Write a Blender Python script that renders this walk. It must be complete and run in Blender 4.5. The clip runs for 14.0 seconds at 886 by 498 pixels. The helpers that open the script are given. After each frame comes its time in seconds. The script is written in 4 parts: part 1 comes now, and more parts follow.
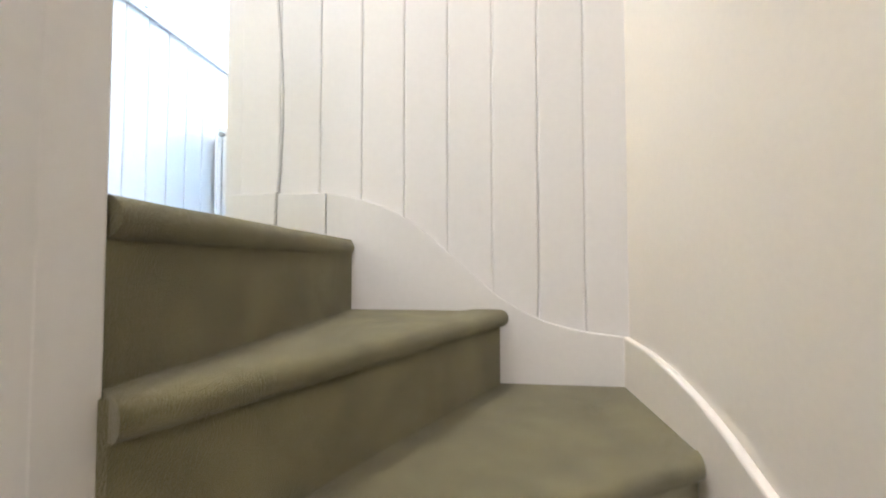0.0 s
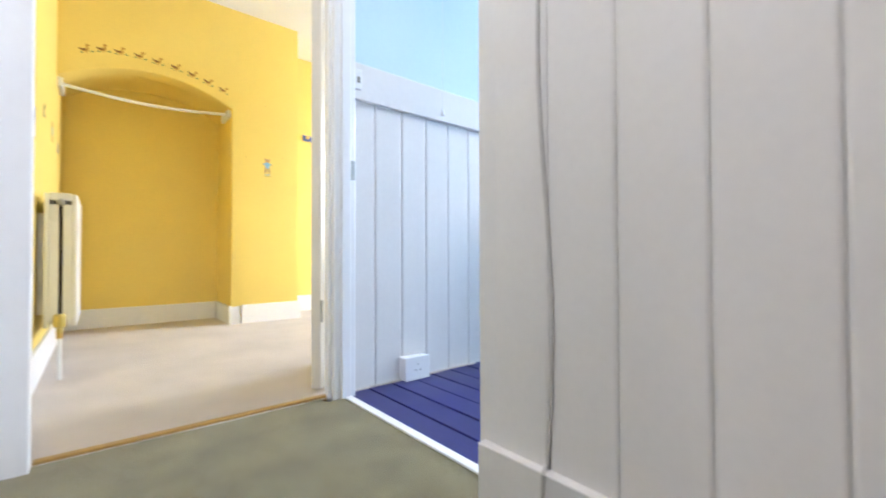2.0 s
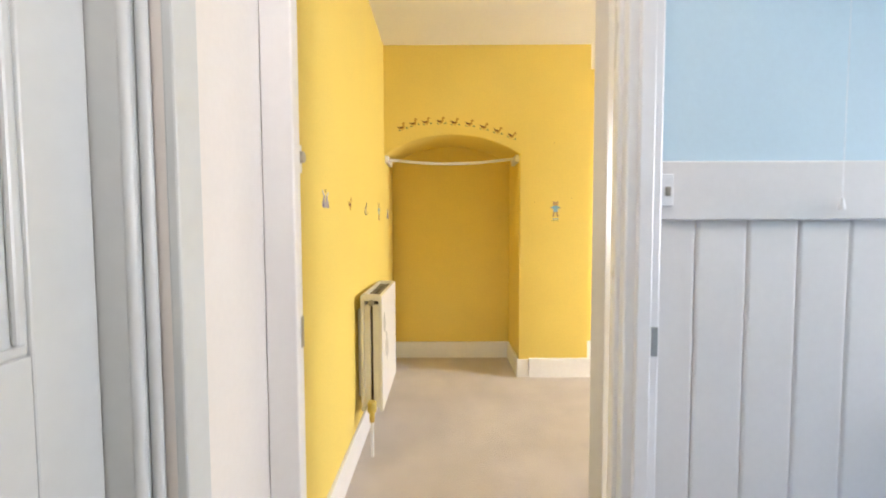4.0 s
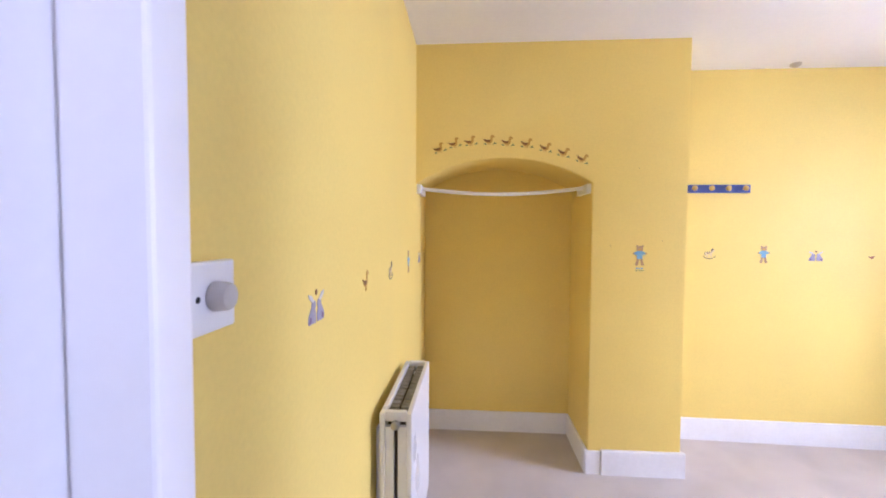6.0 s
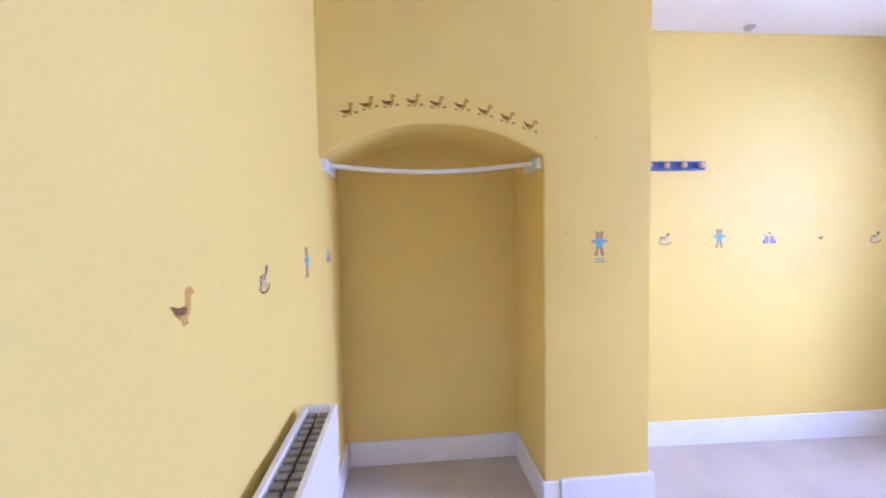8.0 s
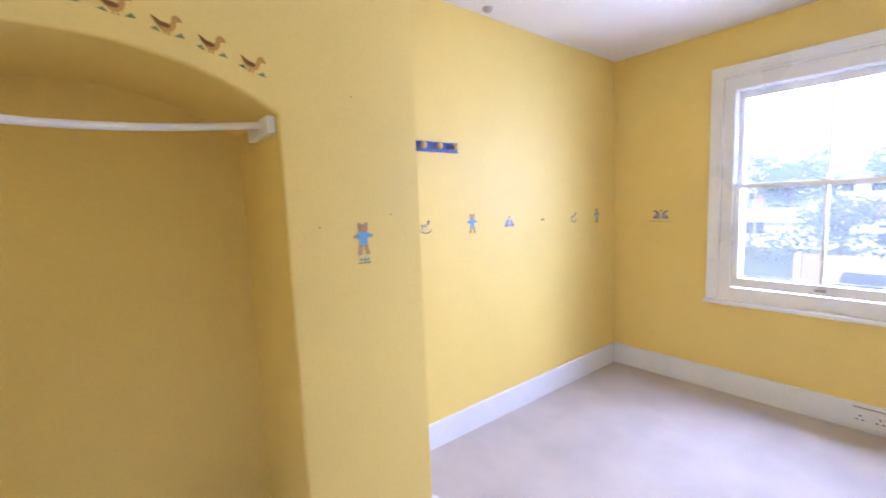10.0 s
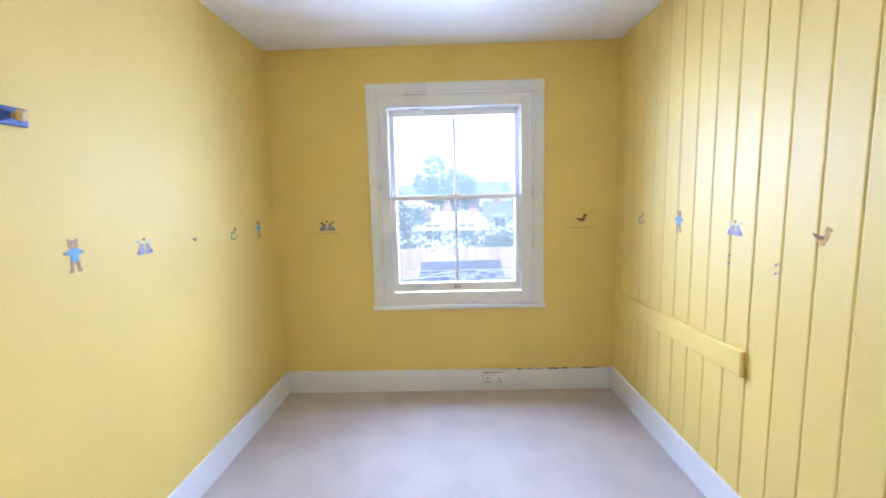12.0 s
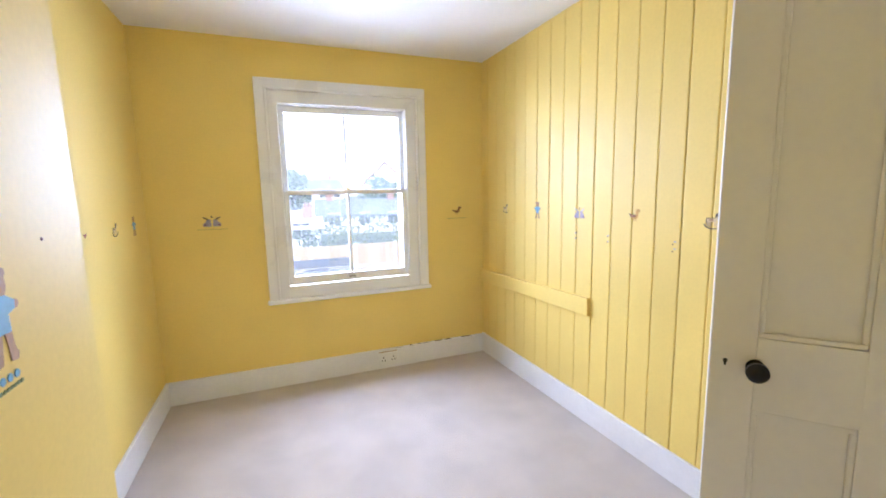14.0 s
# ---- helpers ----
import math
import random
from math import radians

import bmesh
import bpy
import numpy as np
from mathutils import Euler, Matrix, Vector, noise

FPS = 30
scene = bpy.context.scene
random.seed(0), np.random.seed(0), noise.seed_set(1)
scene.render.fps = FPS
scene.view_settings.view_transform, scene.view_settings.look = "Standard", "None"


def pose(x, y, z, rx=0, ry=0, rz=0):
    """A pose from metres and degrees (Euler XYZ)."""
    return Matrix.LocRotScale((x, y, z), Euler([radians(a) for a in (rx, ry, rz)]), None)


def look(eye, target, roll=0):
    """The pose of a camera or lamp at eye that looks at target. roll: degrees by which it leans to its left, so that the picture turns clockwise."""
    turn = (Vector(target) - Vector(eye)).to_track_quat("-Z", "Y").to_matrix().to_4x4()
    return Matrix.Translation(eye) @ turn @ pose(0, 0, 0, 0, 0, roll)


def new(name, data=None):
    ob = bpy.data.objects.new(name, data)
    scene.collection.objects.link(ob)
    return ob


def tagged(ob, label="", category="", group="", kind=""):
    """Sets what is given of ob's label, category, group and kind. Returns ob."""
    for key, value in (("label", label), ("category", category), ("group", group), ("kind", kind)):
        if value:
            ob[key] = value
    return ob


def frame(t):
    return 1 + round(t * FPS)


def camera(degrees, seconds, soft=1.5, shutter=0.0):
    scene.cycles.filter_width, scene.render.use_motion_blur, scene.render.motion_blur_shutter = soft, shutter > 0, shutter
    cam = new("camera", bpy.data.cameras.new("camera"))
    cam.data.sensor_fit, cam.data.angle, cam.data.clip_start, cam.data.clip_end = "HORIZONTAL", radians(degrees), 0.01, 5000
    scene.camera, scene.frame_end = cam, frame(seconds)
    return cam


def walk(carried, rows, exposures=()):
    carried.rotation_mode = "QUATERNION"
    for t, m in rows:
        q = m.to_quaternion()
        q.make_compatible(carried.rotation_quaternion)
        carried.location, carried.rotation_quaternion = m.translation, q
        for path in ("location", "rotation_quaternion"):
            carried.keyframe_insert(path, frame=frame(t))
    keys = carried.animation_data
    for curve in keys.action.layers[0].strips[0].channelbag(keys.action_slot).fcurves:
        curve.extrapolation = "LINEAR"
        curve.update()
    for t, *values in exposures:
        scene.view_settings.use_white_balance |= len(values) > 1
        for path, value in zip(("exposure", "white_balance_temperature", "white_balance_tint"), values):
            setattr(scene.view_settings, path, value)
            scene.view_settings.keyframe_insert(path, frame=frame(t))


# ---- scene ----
cam = camera(93.7, 14.0, soft=1.8, shutter=0.3)
PATH = [
    (0, (0.016, -0.032, -0.07), (-0.202, 1.955, 0.004), -0.0),
    (0.5, (-0.002, 0.129, 0.056), (-0.45, 2.077, 0.136), -0.3),
    (1, (-0.035, 0.254, 0.227), (-0.806, 2.098, 0.306), -0.4),
    (1.5, (-0.082, 0.392, 0.347), (-1.246, 2.017, 0.413), -0.3),
    (2, (-0.16, 0.528, 0.508), (-1.697, 1.807, 0.539), -0.2),
    (2.5, (-0.247, 0.614, 0.659), (-2.046, 1.488, 0.64), -0.1),
    (3, (-0.352, 0.671, 0.799), (-2.292, 1.153, 0.735), -0.1),
    (3.5, (-0.466, 0.729, 0.97), (-2.455, 0.917, 0.878), -0.4),
    (4, (-0.573, 0.751, 1.088), (-2.57, 0.749, 0.987), -0.2),
    (4.2, (-0.612, 0.745, 1.160), (-2.609, 0.696, 1.053), -0.1),
    (6.3, (-1.321, 0.632, 1.345), (-3.314, 0.488, 1.263), 0.1),
    (6.5, (-1.359, 0.628, 1.342), (-3.352, 0.485, 1.262), -0.2),
    (7, (-1.473, 0.628, 1.335), (-3.469, 0.538, 1.248), -0.3),
    (7.2, (-1.532, 0.635, 1.32), (-3.529, 0.58, 1.228), -0.4),
    (9.3, (-2.134, 0.798, 1.322), (-3.943, 1.629, 1.126), -2.1),
    (9.5, (-2.19, 0.82, 1.333), (-3.938, 1.769, 1.122), -2.1),
    (10, (-2.285, 0.867, 1.332), (-3.828, 2.121, 1.113), -2.3),
    (10.5, (-2.39, 0.938, 1.326), (-3.633, 2.487, 1.093), -2.0),
    (11, (-2.499, 1.046, 1.335), (-3.378, 2.827, 1.1), -1.8),
    (11.5, (-2.638, 1.125, 1.352), (-3.075, 3.06, 1.104), -1.6),
    (12, (-2.788, 1.177, 1.37), (-2.828, 3.161, 1.12), -1.5),
    (12.5, (-2.936, 1.126, 1.372), (-2.643, 3.087, 1.11), -1.3),
    (13, (-3.102, 1.063, 1.356), (-2.55, 2.966, 1.098), -1.3),
    (13.5, (-3.184, 0.979, 1.350), (-2.524, 2.85, 1.095), -1.3),
    (14, (-3.267, 0.944, 1.353), (-2.529, 2.782, 1.078), -1.2),
]
TRUE = 1.065                             # the plan below is drawn a little small: its scale to true metres
LIGHT = [  # seconds, stops, kelvin, tint
    (0.0, 2.85, 6200, 12), (0.6, 2.43, 6200, 15), (1.0, 2.28, 6500, 22), (2.0, 1.94, 5900, 15), (3.0, 1.72, 6700, 17), (3.6, 1.58, 7150, 22), (4.2, 1.5, 6850, 17),
    (6.3, 1.37, 5000, 41), (7.2, 1.37, 4650, 44), (9.3, 1.36, 4500, 42), (10.0, 1.25, 4800, 38), (10.7, 1.12, 4750, 28), (11.5, 1.03, 4700, 25), (12.8, 1.08, 4650, 28), (14.0, 1.15, 5150, 26),
]
walk(cam, [(t, look(Vector(eye) * TRUE, Vector(target) * TRUE, roll)) for t, eye, target, roll in PATH], LIGHT)

# ---- light of the place, and added fill ----
SKY = 0.11
world = bpy.data.worlds.new("sky")
scene.world = world
world.use_nodes = True
wn = world.node_tree
sky = wn.nodes.new("ShaderNodeTexSky")
sky.sky_type = "NISHITA"
sky.sun_disc = False
sky.sun_elevation = radians(48)
sky.sun_rotation = radians(200)
sky.air_density, sky.dust_density, sky.ozone_density = 1.0, 7.0, 0.6
wn.links.new(sky.outputs[0], wn.nodes["Background"].inputs[0])
wn.nodes["Background"].inputs[1].default_value = SKY

sun_data = bpy.data.lights.new("sun", "SUN")
sun_data.energy, sun_data.angle, sun_data.color = 1.1, radians(12), (1.0, 0.95, 0.88)
sun = new("sun", sun_data)
sun.matrix_world = look((0, 0, 20), (0.34 * 14, 0.94 * 14, 20 - 15.5))


def area_lamp(name, x, y, z, w, h, power, colour, way=-1, fall=0.08):
    """An area lamp: a window's sky light, shining along y, or an added fill."""
    data = bpy.data.lights.new(name, "AREA")
    data.shape, data.size, data.size_y, data.energy, data.color = "RECTANGLE", w * TRUE, h * TRUE, power, colour
    ob = new(name, data)
    ob.matrix_world = look(Vector((x, y, z)) * TRUE, Vector((x, y + way + 0.0001, z - fall)) * TRUE)
    return ob


area_lamp("window_sky_yellow_room", -2.75, 4.78, 1.68, 1.5, 1.6, 148, (0.84, 0.92, 1.0), -1, 0.46)
area_lamp("window_sky_blue_room", -1.05, 4.42, 1.55, 0.85, 1.4, 38, (0.92, 0.96, 1.0), -1, 0.45)
# added fill from the unseen end of the stairwell; no window is known there
area_lamp("fill_lamp_stair_south", 0.02, -2.72, 1.3, 0.55, 1.5, 1.2, (1.0, 0.97, 0.93), 1)
# added fill shining down over the stairhead; no skylight is known there
area_lamp("fill_lamp_stairhead", -0.62, 0.42, 2.52, 0.5, 0.6, 8.4, (1.0, 0.98, 0.95), 0, 1.0)


# ---- materials ----
def surface(name, colour, rough=0.6, metal=0.0, vary=0.08, scale=6.0, fine=120.0, bump=0.15, depth=0.002, tint=None, island=0.0, spec=0.5, fuzz=0.0):
    """Paint, carpet, wood: a base colour varied at two scales, with fine relief."""
    m = bpy.data.materials.new(name)
    m.use_nodes = True
    nt = m.node_tree
    bsdf = nt.nodes["Principled BSDF"]
    link = nt.links.new
    co = nt.nodes.new("ShaderNodeTexCoord")
    big, small = nt.nodes.new("ShaderNodeTexNoise"), nt.nodes.new("ShaderNodeTexNoise")
    for n, s, d in ((big, scale, 4.0), (small, fine, 3.0)):
        n.inputs["Scale"].default_value, n.inputs["Detail"].default_value = s, d
        link(co.outputs["Object"], n.inputs["Vector"])
    dark = tint or tuple(c * (1 - 3 * vary) for c in colour)
    mix = nt.nodes.new("ShaderNodeMix")
    mix.data_type = "RGBA"
    mix.inputs["A"].default_value, mix.inputs["B"].default_value = (*dark, 1), (*colour, 1)
    ramp = nt.nodes.new("ShaderNodeMapRange")
    ramp.inputs["From Min"].default_value, ramp.inputs["From Max"].default_value = 0.3, 0.62
    add = nt.nodes.new("ShaderNodeMath")
    add.operation = "MULTIPLY_ADD"
    add.inputs[1].default_value = 0.35
    link(small.outputs["Fac"], add.inputs[0])
    half = nt.nodes.new("ShaderNodeMath")
    half.operation = "MULTIPLY"
    half.inputs[1].default_value = 0.65
    link(big.outputs["Fac"], half.inputs[0])
    link(half.outputs[0], add.inputs[2])
    link(add.outputs[0], ramp.inputs["Value"])
    link(ramp.outputs[0], mix.inputs["Factor"])
    out = mix.outputs["Result"]
    if island:
        info = nt.nodes.new("ShaderNodeObjectInfo")
        hsv = nt.nodes.new("ShaderNodeHueSaturation")
        val = nt.nodes.new("ShaderNodeMapRange")
        val.inputs["To Min"].default_value, val.inputs["To Max"].default_value = 1 - island, 1 + island
        link(info.outputs["Random"], val.inputs["Value"])
        link(val.outputs[0], hsv.inputs["Value"])
        link(out, hsv.inputs["Color"])
        out = hsv.outputs[0]
    link(out, bsdf.inputs["Base Color"])
    rr = nt.nodes.new("ShaderNodeMapRange")
    rr.inputs["To Min"].default_value, rr.inputs["To Max"].default_value = max(0.02, rough - 0.1), min(1, rough + 0.1)
    link(big.outputs["Fac"], rr.inputs["Value"])
    link(rr.outputs[0], bsdf.inputs["Roughness"])
    bsdf.inputs["Metallic"].default_value = metal
    bsdf.inputs["Specular IOR Level"].default_value = spec
    bsdf.inputs["Sheen Weight"].default_value, bsdf.inputs["Sheen Roughness"].default_value = fuzz, 0.45
    b = nt.nodes.new("ShaderNodeBump")
    b.inputs["Strength"].default_value, b.inputs["Distance"].default_value = bump, depth
    link(small.outputs["Fac"], b.inputs["Height"])
    link(b.outputs[0], bsdf.inputs["Normal"])
    return m


YELLOW = (0.85, 0.65, 0.165)
M_YELLOW = surface("yellow wall paint", YELLOW, 0.58, vary=0.03, scale=1.6, fine=90, bump=0.12, depth=0.002, spec=0.36)
M_YBOARD = surface("yellow board paint", YELLOW, 0.52, vary=0.03, scale=2.0, fine=70, bump=0.10, depth=0.002, island=0.03, spec=0.45)
M_CEIL = surface("white ceiling paint", (0.86, 0.84, 0.82), 0.8, vary=0.02, scale=1.2, fine=60, bump=0.2, depth=0.002)
M_GLOSS = surface("white gloss paint", (0.84, 0.84, 0.845), 0.30, vary=0.015, scale=3, fine=40, bump=0.06, depth=0.002)
M_SKIRT = surface("white skirting paint", (0.84, 0.84, 0.85), 0.35, vary=0.03, scale=4, fine=50, bump=0.1, depth=0.002)
M_CREAM = surface("cream wall paint", (0.86, 0.81, 0.74), 0.7, vary=0.02, scale=1.5, fine=80, bump=0.15, depth=0.002)
M_BOARD = surface("off-white board paint", (0.74, 0.72, 0.70), 0.62, vary=0.02, scale=2, fine=60, bump=0.08, depth=0.002, island=0.015)
M_BLUEWALL = surface("pale blue wall paint", (0.55, 0.71, 0.79), 0.7, vary=0.02, scale=1.5, fine=80, bump=0.12, depth=0.002)
M_PLANK = surface("dark blue floor paint", (0.018, 0.020, 0.13), 0.42, vary=0.06, scale=5, fine=60, bump=0.12, depth=0.002, island=0.12)
M_CARPET = surface("beige carpet", (0.63, 0.56, 0.50), 0.95, vary=0.07, scale=3.6, fine=420, bump=0.8, depth=0.006, spec=0.1, fuzz=0.25)
M_OLIVE = surface("olive carpet", (0.25, 0.218, 0.105), 0.95, vary=0.16, scale=9, fine=520, bump=0.9, depth=0.006, spec=0.1, fuzz=0.32)
M_DOOR = surface("cream door paint", (0.72, 0.69, 0.63), 0.35, vary=0.02, scale=2, fine=40, bump=0.08, depth=0.002)
M_DOORGREY = surface("grey-white door gloss paint", (0.56, 0.60, 0.61), 0.34, vary=0.02, scale=2, fine=40, bump=0.08, depth=0.002)
M_RAD = surface("white radiator enamel", (0.80, 0.79, 0.76), 0.3, vary=0.015, scale=4, fine=50, bump=0.04, depth=0.001)
M_GRILLE = surface("dusty grey steel", (0.30, 0.28, 0.24), 0.6, vary=0.1, scale=14, fine=90)
M_PLASTIC = surface("white plastic", (0.80, 0.80, 0.80), 0.3, vary=0.01, scale=6, fine=60, bump=0.03)
M_KNOB = surface("grey plastic", (0.50, 0.47, 0.45), 0.4, vary=0.02)
M_BLACK = surface("black enamel", (0.005, 0.005, 0.005), 0.3, vary=0.0, bump=0.05, spec=0.3)
M_DARK = surface("dark gap", (0.09, 0.072, 0.055), 0.9, vary=0.05)
M_BRASS = surface("worn brass", (0.62, 0.44, 0.14), 0.38, 1.0, vary=0.08, scale=20)
M_TRV = surface("yellowed plastic", (0.60, 0.47, 0.12), 0.45, vary=0.05)
M_CABLE = surface("painted cable sheath", (0.56, 0.545, 0.53), 0.6, vary=0.05)
M_STEEL = surface("dull steel", (0.45, 0.44, 0.42), 0.4, 0.9, vary=0.06, scale=20)
M_OAK = surface("varnished oak", (0.42, 0.25, 0.07), 0.4, vary=0.1, scale=18, fine=60)
M_PEG = surface("blue painted wood", (0.06, 0.10, 0.36), 0.4, vary=0.05, scale=20)
M_PEGKNOB = surface("varnished pine", (0.50, 0.33, 0.07), 0.4, vary=0.05, scale=25)
M_BEAR = surface("brown print", (0.48, 0.29, 0.13), 0.6, vary=0.08, scale=60)
M_SHIRT = surface("blue print", (0.20, 0.42, 0.60), 0.6, vary=0.06, scale=60)
M_LILAC = surface("lilac grey print", (0.36, 0.32, 0.40), 0.6, vary=0.08, scale=60)
M_PALE = surface("white print", (0.66, 0.62, 0.58), 0.6, vary=0.04, scale=60)
M_FAWN = surface("fawn print", (0.70, 0.55, 0.30), 0.6, vary=0.05, scale=60)
M_DUCK = surface("ochre print", (0.62, 0.34, 0.05), 0.6, vary=0.08, scale=60)
M_DUCKDARK = surface("dark brown print", (0.22, 0.09, 0.02), 0.6, vary=0.08, scale=60)
M_GREEN = surface("green print", (0.22, 0.27, 0.10), 0.6, vary=0.08, scale=60)
M_INK = surface("dark line print", (0.12, 0.09, 0.06), 0.6, vary=0.05, scale=60)
M_PLUM = surface("plum print", (0.20, 0.11, 0.19), 0.6, vary=0.08, scale=60)
M_RUST = surface("rust print", (0.38, 0.13, 0.05), 0.6, vary=0.08, scale=60)

M_GLASS = bpy.data.materials.new("window glass")
M_GLASS.use_nodes = True
gn = M_GLASS.node_tree
for n in list(gn.nodes):
    if n.type == "BSDF_PRINCIPLED":
        gn.nodes.remove(n)
clear, shine, mixed, fres = (gn.nodes.new("ShaderNode" + k) for k in ("BsdfTransparent", "BsdfGlossy", "MixShader", "Fresnel"))
shine.inputs["Roughness"].default_value = 0.0
clear.inputs["Color"].default_value = (0.96, 0.98, 0.97, 1)
gn.links.new(fres.outputs[0], mixed.inputs[0])
gn.links.new(clear.outputs[0], mixed.inputs[1])
gn.links.new(shine.outputs[0], mixed.inputs[2])
# thin translucent veil mixed in to imitate glare over the bright view
veil, hazy = gn.nodes.new("ShaderNodeBsdfTranslucent"), gn.nodes.new("ShaderNodeMixShader")
veil.inputs["Color"].default_value = (0.95, 1.0, 0.92, 1)
hazy.inputs[0].default_value = 0.016
gn.links.new(mixed.outputs[0], hazy.inputs[1])
gn.links.new(veil.outputs[0], hazy.inputs[2])
gn.links.new(hazy.outputs[0], gn.nodes["Material Output"].inputs["Surface"])


# ---- mesh helpers ----
def box(bm, x0, x1, y0, y1, z0, z1):
    """A box; returns its vertices."""
    vs = [bm.verts.new((x, y, z)) for x in (x0, x1) for y in (y0, y1) for z in (z0, z1)]
    for f in ((0, 1, 3, 2), (4, 6, 7, 5), (0, 4, 5, 1), (2, 3, 7, 6), (0, 2, 6, 4), (1, 5, 7, 3)):
        bm.faces.new([vs[i] for i in f])
    return vs


def prism(bm, pts, axis, a, b):
    """A polygon pushed along an axis from a to b. pts hold the two other coordinates in their order."""
    def at(p, c):
        q = list(p)
        q.insert("xyz".index(axis), c)
        return q
    lo, hi = [bm.verts.new(at(p, a)) for p in pts], [bm.verts.new(at(p, b)) for p in pts]
    n = len(pts)
    bm.faces.new(lo)
    bm.faces.new(hi[::-1])
    for i in range(n):
        j = (i + 1) % n
        bm.faces.new((lo[i], hi[i], hi[j], lo[j]))


def ring_solid(bm, p0, p1, profile, seg=16):
    """A turned solid along p0 to p1; profile: (share of the way, radius)."""
    p0, p1 = Vector(p0), Vector(p1)
    q = (p1 - p0).to_track_quat("Z", "Y")
    rings = []
    for s, r in profile:
        c = p0.lerp(p1, s)
        rings.append([bm.verts.new(c + q @ Vector((r * math.cos(2 * math.pi * k / seg), r * math.sin(2 * math.pi * k / seg), 0))) for k in range(seg)])
    for a, b in zip(rings, rings[1:]):
        for k in range(seg):
            bm.faces.new((a[k], a[(k + 1) % seg], b[(k + 1) % seg], b[k]))
    bm.faces.new(rings[0][::-1])
    bm.faces.new(rings[-1])


def tube(bm, pts, r, seg=8):
    """One round bar along the points."""
    pts = [Vector(p) for p in pts]
    rings = []
    for i, p in enumerate(pts):
        d = (pts[min(i + 1, len(pts) - 1)] - pts[max(i - 1, 0)]).normalized()
        side = d.cross(Vector((0.31, 0.17, 0.93)) if abs(d.z) < 0.9 else Vector((0.93, 0.31, 0.17))).normalized()
        up = d.cross(side)
        rings.append([bm.verts.new(p + (side * math.cos(2 * math.pi * k / seg) + up * math.sin(2 * math.pi * k / seg)) * r) for k in range(seg)])
    for a, b in zip(rings, rings[1:]):
        for k in range(seg):
            bm.faces.new((a[k], a[(k + 1) % seg], b[(k + 1) % seg], b[k]))
    bm.faces.new(rings[0][::-1])
    bm.faces.new(rings[-1])


def soften(bm, w, seg=2):
    bmesh.ops.remove_doubles(bm, verts=bm.verts, dist=1e-5)
    bmesh.ops.recalc_face_normals(bm, faces=bm.faces)
    edges = [e for e in bm.edges if len(e.link_faces) == 2 and e.calc_face_angle(0) > 0.6]
    bmesh.ops.bevel(bm, geom=edges, offset=w, segments=seg, affect="EDGES", profile=0.5, clamp_overlap=True)
    return bm


def mesh_of(name, bm, material, smooth=False):
    bmesh.ops.recalc_face_normals(bm, faces=bm.faces)
    me = bpy.data.meshes.new(name)
    bm.to_mesh(me)
    bm.free()
    me.materials.append(material)
    if smooth:
        me.shade_smooth()
        me.set_sharp_from_angle(angle=radians(35))
    return me


def part(name, bm, material, parent=None, label="", smooth=False):
    """One mesh object; its points are in world metres, whatever its parent's place."""
    ob = new(name, mesh_of(name, bm, material, smooth))
    if parent is not None:
        ob.parent = parent
        base = Vector((0, 0, 0)) if parent.data is not None else parent.location
        ob.matrix_parent_inverse = Matrix.Translation(-base)
    return tagged(ob, label)


def thing(name, at, label, category, group="", kind=""):
    """An empty at a thing's base, to hold its parts."""
    ob = new(name)
    ob.location = at
    return tagged(ob, label, category, group, kind)


def setting(name, bm, material, label, category, smooth=False):
    return tagged(part(name, bm, material, None, "", smooth), label, category, "", "structure")


def boxes(*lots):
    bm = bmesh.new()
    for lot in lots:
        box(bm, *lot)
    return bm


# ---- plan ----
CEIL = 2.375
WEST, PIER, NORTH, SOUTH = -4.025, -3.565, 4.09, 0.332
PART_Y, PART_B = -1.635, -1.592          # the board partition: yellow face, white face
STAIR, EAST = 1.133, 0.389               # boarded wall over the stair, and the wall at its turn
SAG = -0.045                             # the old floor drops towards the window


def floor_z(y):
    return SAG * min(1, max(0, (y - 1.9) / (NORTH - 1.9)))


# ---- floors ----
bm = bmesh.new()
nx, ny = 24, 40
grid = [[bm.verts.new((-4.04 + (2.44 + 0.03) * i / nx, 0.325 + (NORTH - 0.32) * j / ny, floor_z(0.325 + (NORTH - 0.32) * j / ny) + 0.0015 * noise.noise((i * 0.5, j * 0.5, 0)))) for j in range(ny + 1)] for i in range(nx + 1)]
for i in range(nx):
    for j in range(ny):
        bm.faces.new((grid[i][j], grid[i + 1][j], grid[i + 1][j + 1], grid[i][j + 1]))
setting("floor", bm, M_CARPET, "worn beige fitted carpet of the yellow bedroom", "floor", True)
setting("floor_base", boxes((-4.4, -1.575, 0.0, 4.4, -0.3, -0.06), (-1.575, 0.7, 1.22, 4.4, -0.3, -0.03)), M_OAK, "timber floor under carpet and planks", "floor")
setting("floor_landing", boxes((-1.575, -0.372, 0.2, 1.14, -0.2, 0.0), (-1.535, -0.757, 1.14, 1.213, -0.2, 0.0)), M_OLIVE, "olive green fitted carpet of the landing", "floor")

